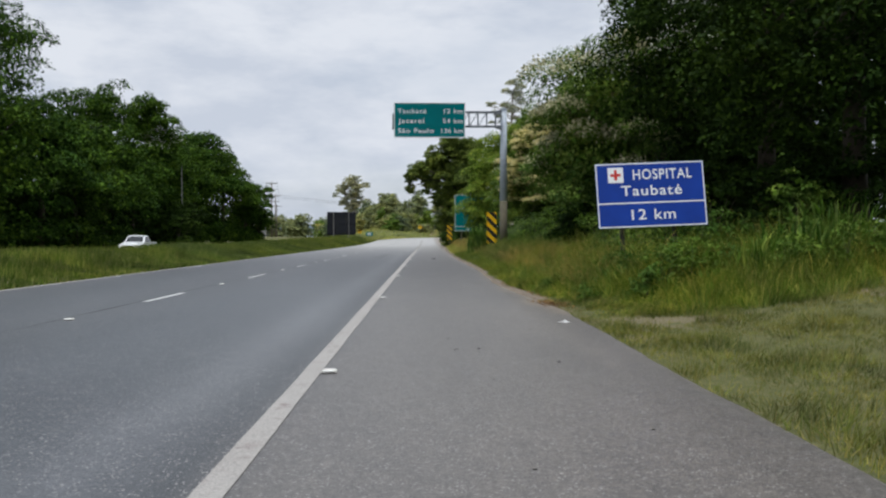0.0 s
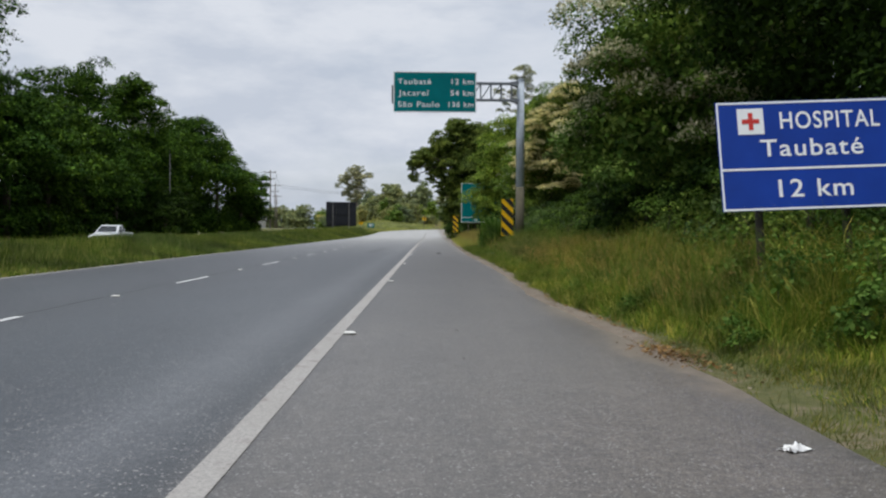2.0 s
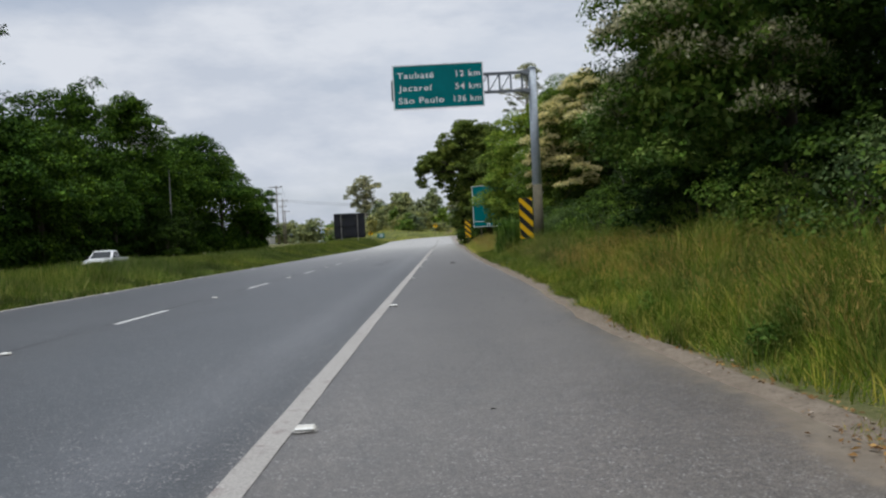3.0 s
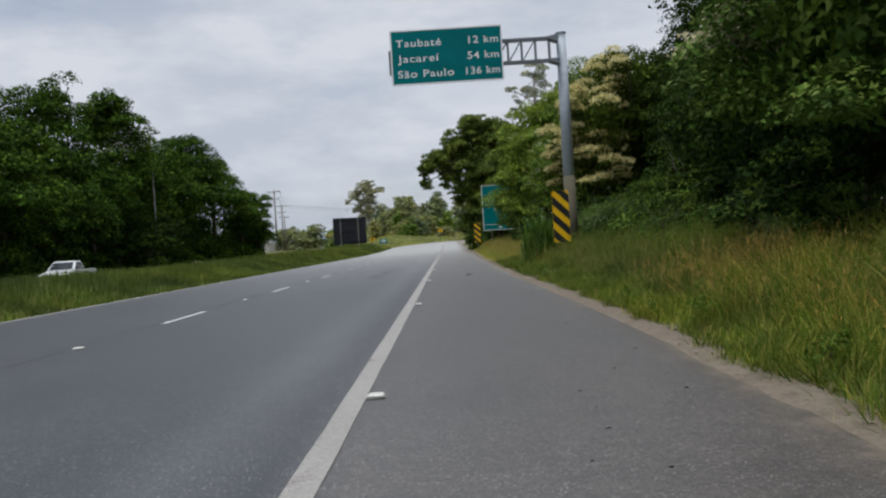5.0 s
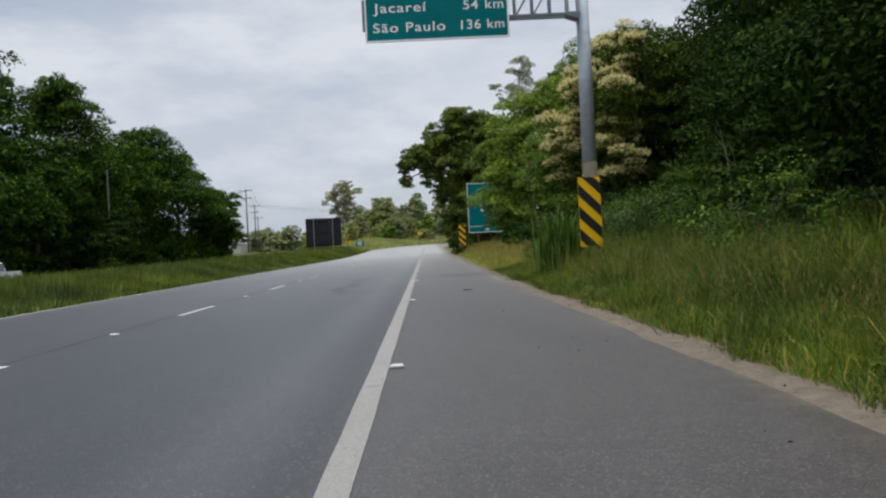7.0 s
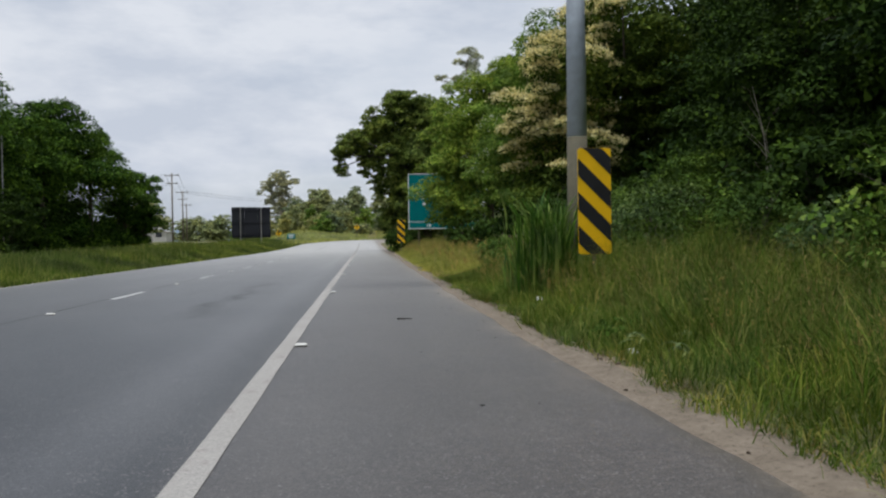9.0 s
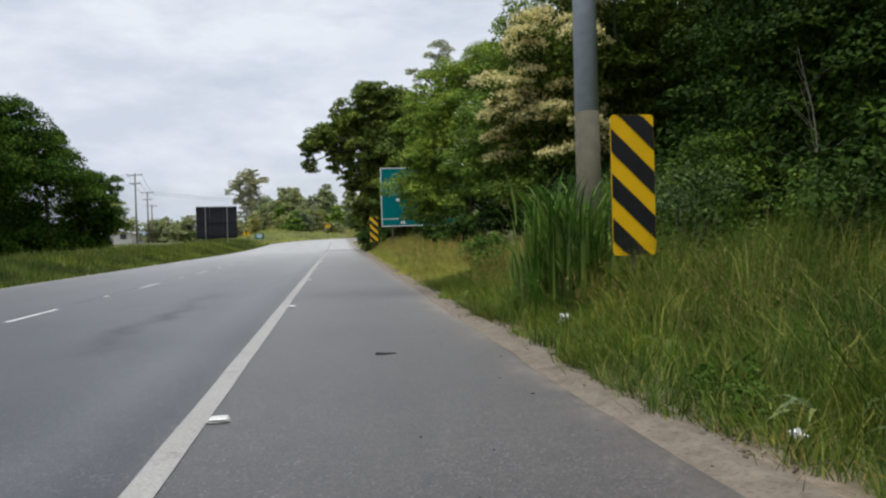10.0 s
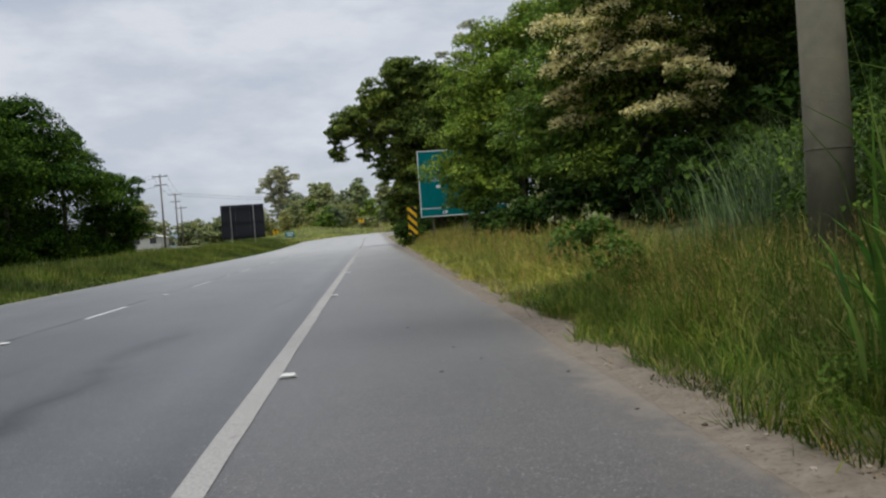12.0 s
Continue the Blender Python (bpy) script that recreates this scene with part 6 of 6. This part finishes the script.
# ---- pickup on the opposite carriageway ----
def pickup():
    ob = thing("pickup_truck", "small silver-white pickup truck on the opposite carriageway", "car", pose(-22.0, 63.0, -0.35, 0, 0, 180))
    prof = [(-2.1, 0.32), (2.0, 0.32), (2.12, 0.45), (2.12, 0.66), (2.02, 0.78), (1.05, 0.95), (0.9, 0.98), (-2.12, 0.98), (-2.14, 0.45)]
    bm = bmesh.new()
    sides = []
    for px in (-0.8, 0.8):
        sides.append([bm.verts.new((px, py, pz)) for py, pz in prof])
    bm.faces.new(sides[0])
    bm.faces.new(sides[1][::-1])
    for k in range(len(prof)):
        j = (k + 1) % len(prof)
        bm.faces.new((sides[0][k], sides[1][k], sides[1][j], sides[0][j]))
    bmesh.ops.recalc_face_normals(bm, faces=bm.faces)
    bmesh.ops.bevel(bm, geom=bm.edges[:], offset=0.05, segments=2, affect="EDGES")
    body = part("body", bm, M_CARPAINT, ob)
    cab = bmesh.new()
    low, high = [(-0.78, 0.98), (-0.78, -0.55), (0.78, -0.55), (0.78, 0.98)], [(-0.62, 0.32), (-0.62, -0.42), (0.62, -0.42), (0.62, 0.32)]
    a = [cab.verts.new((px, py, 0.96)) for px, py in low]
    b = [cab.verts.new((px, py, 1.48)) for px, py in high]
    cab.faces.new(a[::-1])
    cab.faces.new(b)
    for k in range(4):
        cab.faces.new((a[k], a[(k + 1) % 4], b[(k + 1) % 4], b[k]))
    bmesh.ops.recalc_face_normals(cab, faces=cab.faces)
    bmesh.ops.bevel(cab, geom=cab.edges[:], offset=0.05, segments=2, affect="EDGES")
    part("cab", cab, M_CARPAINT, ob)

    def pane(name, pts, parent):
        p = bmesh.new()
        f = p.faces.new([p.verts.new(q) for q in pts])
        n = f.normal_update() or f.normal.copy()
        ext = bmesh.ops.extrude_face_region(p, geom=[f])
        for v in ext["geom"]:
            if isinstance(v, bmesh.types.BMVert):
                v.co += n * 0.012
        bmesh.ops.recalc_face_normals(p, faces=p.faces)
        part(name, p, M_GLASS_DARK, parent, "dark glass")
    pane("windscreen", [(-0.66, 0.925, 1.01), (0.66, 0.925, 1.01), (0.55, 0.42, 1.42), (-0.55, 0.42, 1.42)], body)
    pane("side_window", [(0.765, 0.78, 1.02), (0.765, -0.42, 1.02), (0.66, -0.34, 1.40), (0.66, 0.30, 1.40)], body)
    pane("side_window", [(-0.765, -0.42, 1.02), (-0.765, 0.78, 1.02), (-0.66, 0.30, 1.40), (-0.66, -0.34, 1.40)], body)
    for sgn in (-1, 1):
        part("headlight", box(sgn * 0.58 - 0.15, sgn * 0.58 + 0.15, 2.06, 2.135, 0.62, 0.75, 0.02), M_LAMP, body, "clear headlamp")
        part("mirror", box(sgn * 0.88 - 0.08, sgn * 0.88 + 0.08, 0.70, 0.78, 1.0, 1.12, 0.02), M_TYRE, body)
        for py in (1.35, -1.3):
            wh = part("wheel", rod((sgn * 0.70, py, 0.30), (sgn * 0.84, py, 0.30), 0.30, sides=20), M_TYRE, ob, "black tyre")
            part("rim", rod((sgn * 0.78, py, 0.30), (sgn * 0.85, py, 0.30), 0.19, sides=16), M_STEEL, wh, "steel rim")
    part("bumper", box(-0.8, 0.8, 2.08, 2.2, 0.36, 0.56, 0.03), M_TYRE, body, "dark front bumper")
    part("grille", box(-0.4, 0.4, 2.10, 2.14, 0.62, 0.74, 0.01), M_BLACK, body, "black grille")
    part("bed_floor", box(-0.70, 0.70, -2.05, -0.62, 0.985, 1.0), M_TYRE, body, "dark load bed")
    return ob


pickup()


# ---- litter, stones, small things on the shoulder ----
def crumpled(name, x, y, size, seed, material, label, category, flat=0.4, z=None):
    rng = np.random.default_rng(seed)
    bm = bmesh.new()
    bmesh.ops.create_icosphere(bm, subdivisions=2, radius=size)
    for v in bm.verts:
        v.co *= 1 + rng.normal() * 0.22
        v.co.z *= flat
        v.co.x *= 1.35
    low = min(v.co.z for v in bm.verts)
    ob = part(name, bm, material, at=pose(x, y, (land_at(x, y) if z is None else z) - low - 0.004, 0, 0, 40 * seed))
    return tagged(ob, label, category)


def paper(x, y, size, seed, label, name="paper_litter"):
    rng = np.random.default_rng(seed)
    bm = bmesh.new()
    bmesh.ops.create_grid(bm, x_segments=7, y_segments=6, size=size)
    for v in bm.verts:
        d = math.hypot(v.co.x, v.co.y) / size
        v.co.z = abs(rng.normal()) * size * 0.35 * (1.3 - 0.6 * d) + 0.004
        v.co.x = v.co.x * 1.15 + rng.normal() * size * 0.12
        v.co.y = v.co.y * 0.75 + rng.normal() * size * 0.12
    bmesh.ops.solidify(bm, geom=bm.faces[:], thickness=0.002)
    low = min(v.co.z for v in bm.verts)
    tagged(part(name, bm, M_PAPER, at=pose(x, y, max(0.0, land_at(x, y)) - low, 0, 0, 30 * seed)), label, "litter")


paper(1.65, 6.75, 0.06, 1, "crumpled white paper on the edge of the asphalt")
crumpled("plastic_bag", 2.30, 38.9, 0.058, 2, M_PAPER, "crumpled white plastic bag caught in tall grass", "litter", 1.0)
crumpled("plastic_cup", 2.02, 33.72, 0.032, 3, M_PAPER, "crushed white cup in the grass edge", "litter", 0.9)
crumpled("paper_litter", 2.7, 40.6, 0.06, 4, M_PAPER, "scrap of white paper caught in the grass", "litter", 0.6)
strip = bmesh.new()
for k in range(5):
    rod((-0.08 + k * 0.036, 0.005 * math.sin(k * 2.0), 0.008), (-0.08 + (k + 1) * 0.036, 0.005 * math.sin((k + 1) * 2.0), 0.008), 0.011 - 0.0015 * k, 0.0095 - 0.0015 * k, 6, strip)
tagged(part("rubber_strip", strip, M_STICK, at=pose(0.32, 37.3, 0.0)), "black strip of tyre rubber on the shoulder", "debris")
twig = bmesh.new()
for k in range(6):
    rod((0.05 * k, 0.012 * math.sin(k), 0.012), (0.05 * (k + 1), 0.012 * math.sin(k + 1), 0.012), 0.007, sides=6, bm=twig)
tagged(part("twig", twig, M_POST, at=pose(1.60, 36.7, 0.012)), "thin dry twig on the sandy edge", "twig")
st = np.random.default_rng(77)
for k in range(46):
    sy = float(st.uniform(7, 50))
    sx = AXIS + edge_right(sy) + float(st.uniform(0.02, 0.42))
    crumpled("stone", sx, sy, float(st.uniform(0.005, 0.012)), 500 + k, M_STONE, "small brown stone on the sandy edge", "stone", 0.6, 0.012)["group"] = "stones on the sandy edge"
for k in range(64):
    sy = float(st.uniform(0, 48))
    sx = float(st.uniform(0.2, 1.3))
    crumpled("debris_flake", sx, sy, float(st.uniform(0.005, 0.012)), 600 + k, M_STICK, "small dark flake lying on the asphalt", "debris", 0.25, 0.003)["group"] = "dark flakes on the shoulder"


def clods():
    """Dark crumbs of earth and leaf litter along the grass edge: too small to count."""
    rng = np.random.default_rng(88)
    n = 6000
    ys = rng.uniform(13, 56, n)
    ys = ys[wobble(ys, 0 * ys, 0.8, 1.0) > -0.1]
    n = len(ys)
    xs = edge_x(ys) + np.clip(rng.normal(0.38, 0.12, n), 0.08, 0.75)
    c = np.stack([xs, ys, land(xs, ys) + 0.014], 1)
    tet = np.array([(1, 1, 0.8), (-1, -1, 0.8), (-1, 1, -0.8), (1, -1, -0.8)]) * 0.55
    r = 0.004 + 0.017 * rng.random((n, 1, 1)) ** 2.2
    V = c[:, None] + tet[None] * r * (1 + 0.5 * rng.normal(size=(n, 4, 3)))
    F = np.array([(0, 1, 2), (0, 3, 1), (0, 2, 3), (1, 3, 2)])[None] + (np.arange(n) * 4)[:, None, None]
    tagged(part("earth_crumbs", quick_mesh("earth_crumbs", V.reshape(-1, 3), F.reshape(-1, 3)), M_CLOD), "dark crumbs of earth and leaf litter along the grass", "litter", "", "stuff")


clods()


def leaf_litter():
    """A drift of dead brown leaves where the sand laps over the asphalt."""
    rng = np.random.default_rng(89)
    n = 700
    ys = np.concatenate([rng.normal(9.7, 0.35, 450), rng.uniform(8.4, 16.0, 250)])
    xs = edge_x(ys) + np.concatenate([rng.normal(0.06, 0.10, 450), rng.normal(0.22, 0.07, 250)])
    P = np.stack([xs, ys, np.maximum(land(xs, ys), 0.0) + rng.uniform(0.008, 0.022, n)], 1)
    V, F = leaf_cards(P, np.tile((0.0, 0.0, 1.0), (n, 1)), rng.uniform(0.018, 0.050, n), rng, 0.6, 0.0, False, 0.35)
    tagged(part("leaf_litter", quick_mesh("leaf_litter", V, F), M_DEAD), "drift of dead brown leaves on the sandy edge", "litter", "", "stuff")


leaf_litter()


def strap_weed(x, y, seed, label):
    """A few broad pale leaves that bend over from one root."""
    rng = np.random.default_rng(seed)
    ob = thing("strap_weed", label, "weed", pose(x, y, land_at(x, y)), "broad-leaved weeds in the grass")
    for k in range(5):
        a = math.pi + rng.normal() * 0.9
        reach, rise, w = rng.uniform(0.20, 0.34), rng.uniform(0.10, 0.22), rng.uniform(0.014, 0.024)
        V, F = [], []
        for i, t in enumerate((0.0, 0.2, 0.4, 0.6, 0.8, 1.0)):
            half = w * (0.35, 0.8, 1.0, 0.95, 0.65, 0.04)[i]
            cx, cy, cz = reach * t * math.cos(a), reach * t * math.sin(a), rise * (2.6 * t - 2.1 * t * t)
            sx, sy = -math.sin(a) * half, math.cos(a) * half
            V += [(cx - sx, cy - sy, cz + 0.25 * half), (cx, cy, cz - 0.15 * half), (cx + sx, cy + sy, cz + 0.25 * half)]
        for i in range(5):
            F += [(3 * i + j, 3 * i + j + 1, 3 * i + j + 4, 3 * i + j + 3) for j in (0, 1)]
        part("leaf", quick_mesh("leaf", np.array(V), F), M_CANE_PALE, ob)


for k, (wx, wy) in enumerate(((2.15, 33.9), (2.5, 33.8), (2.2, 33.1), (2.6, 40.3), (2.4, 37.7), (2.3, 36.2), (2.7, 35.2))):
    strap_weed(wx + 0.1, wy, 920 + k, "weed with broad pale bent leaves in tall grass")
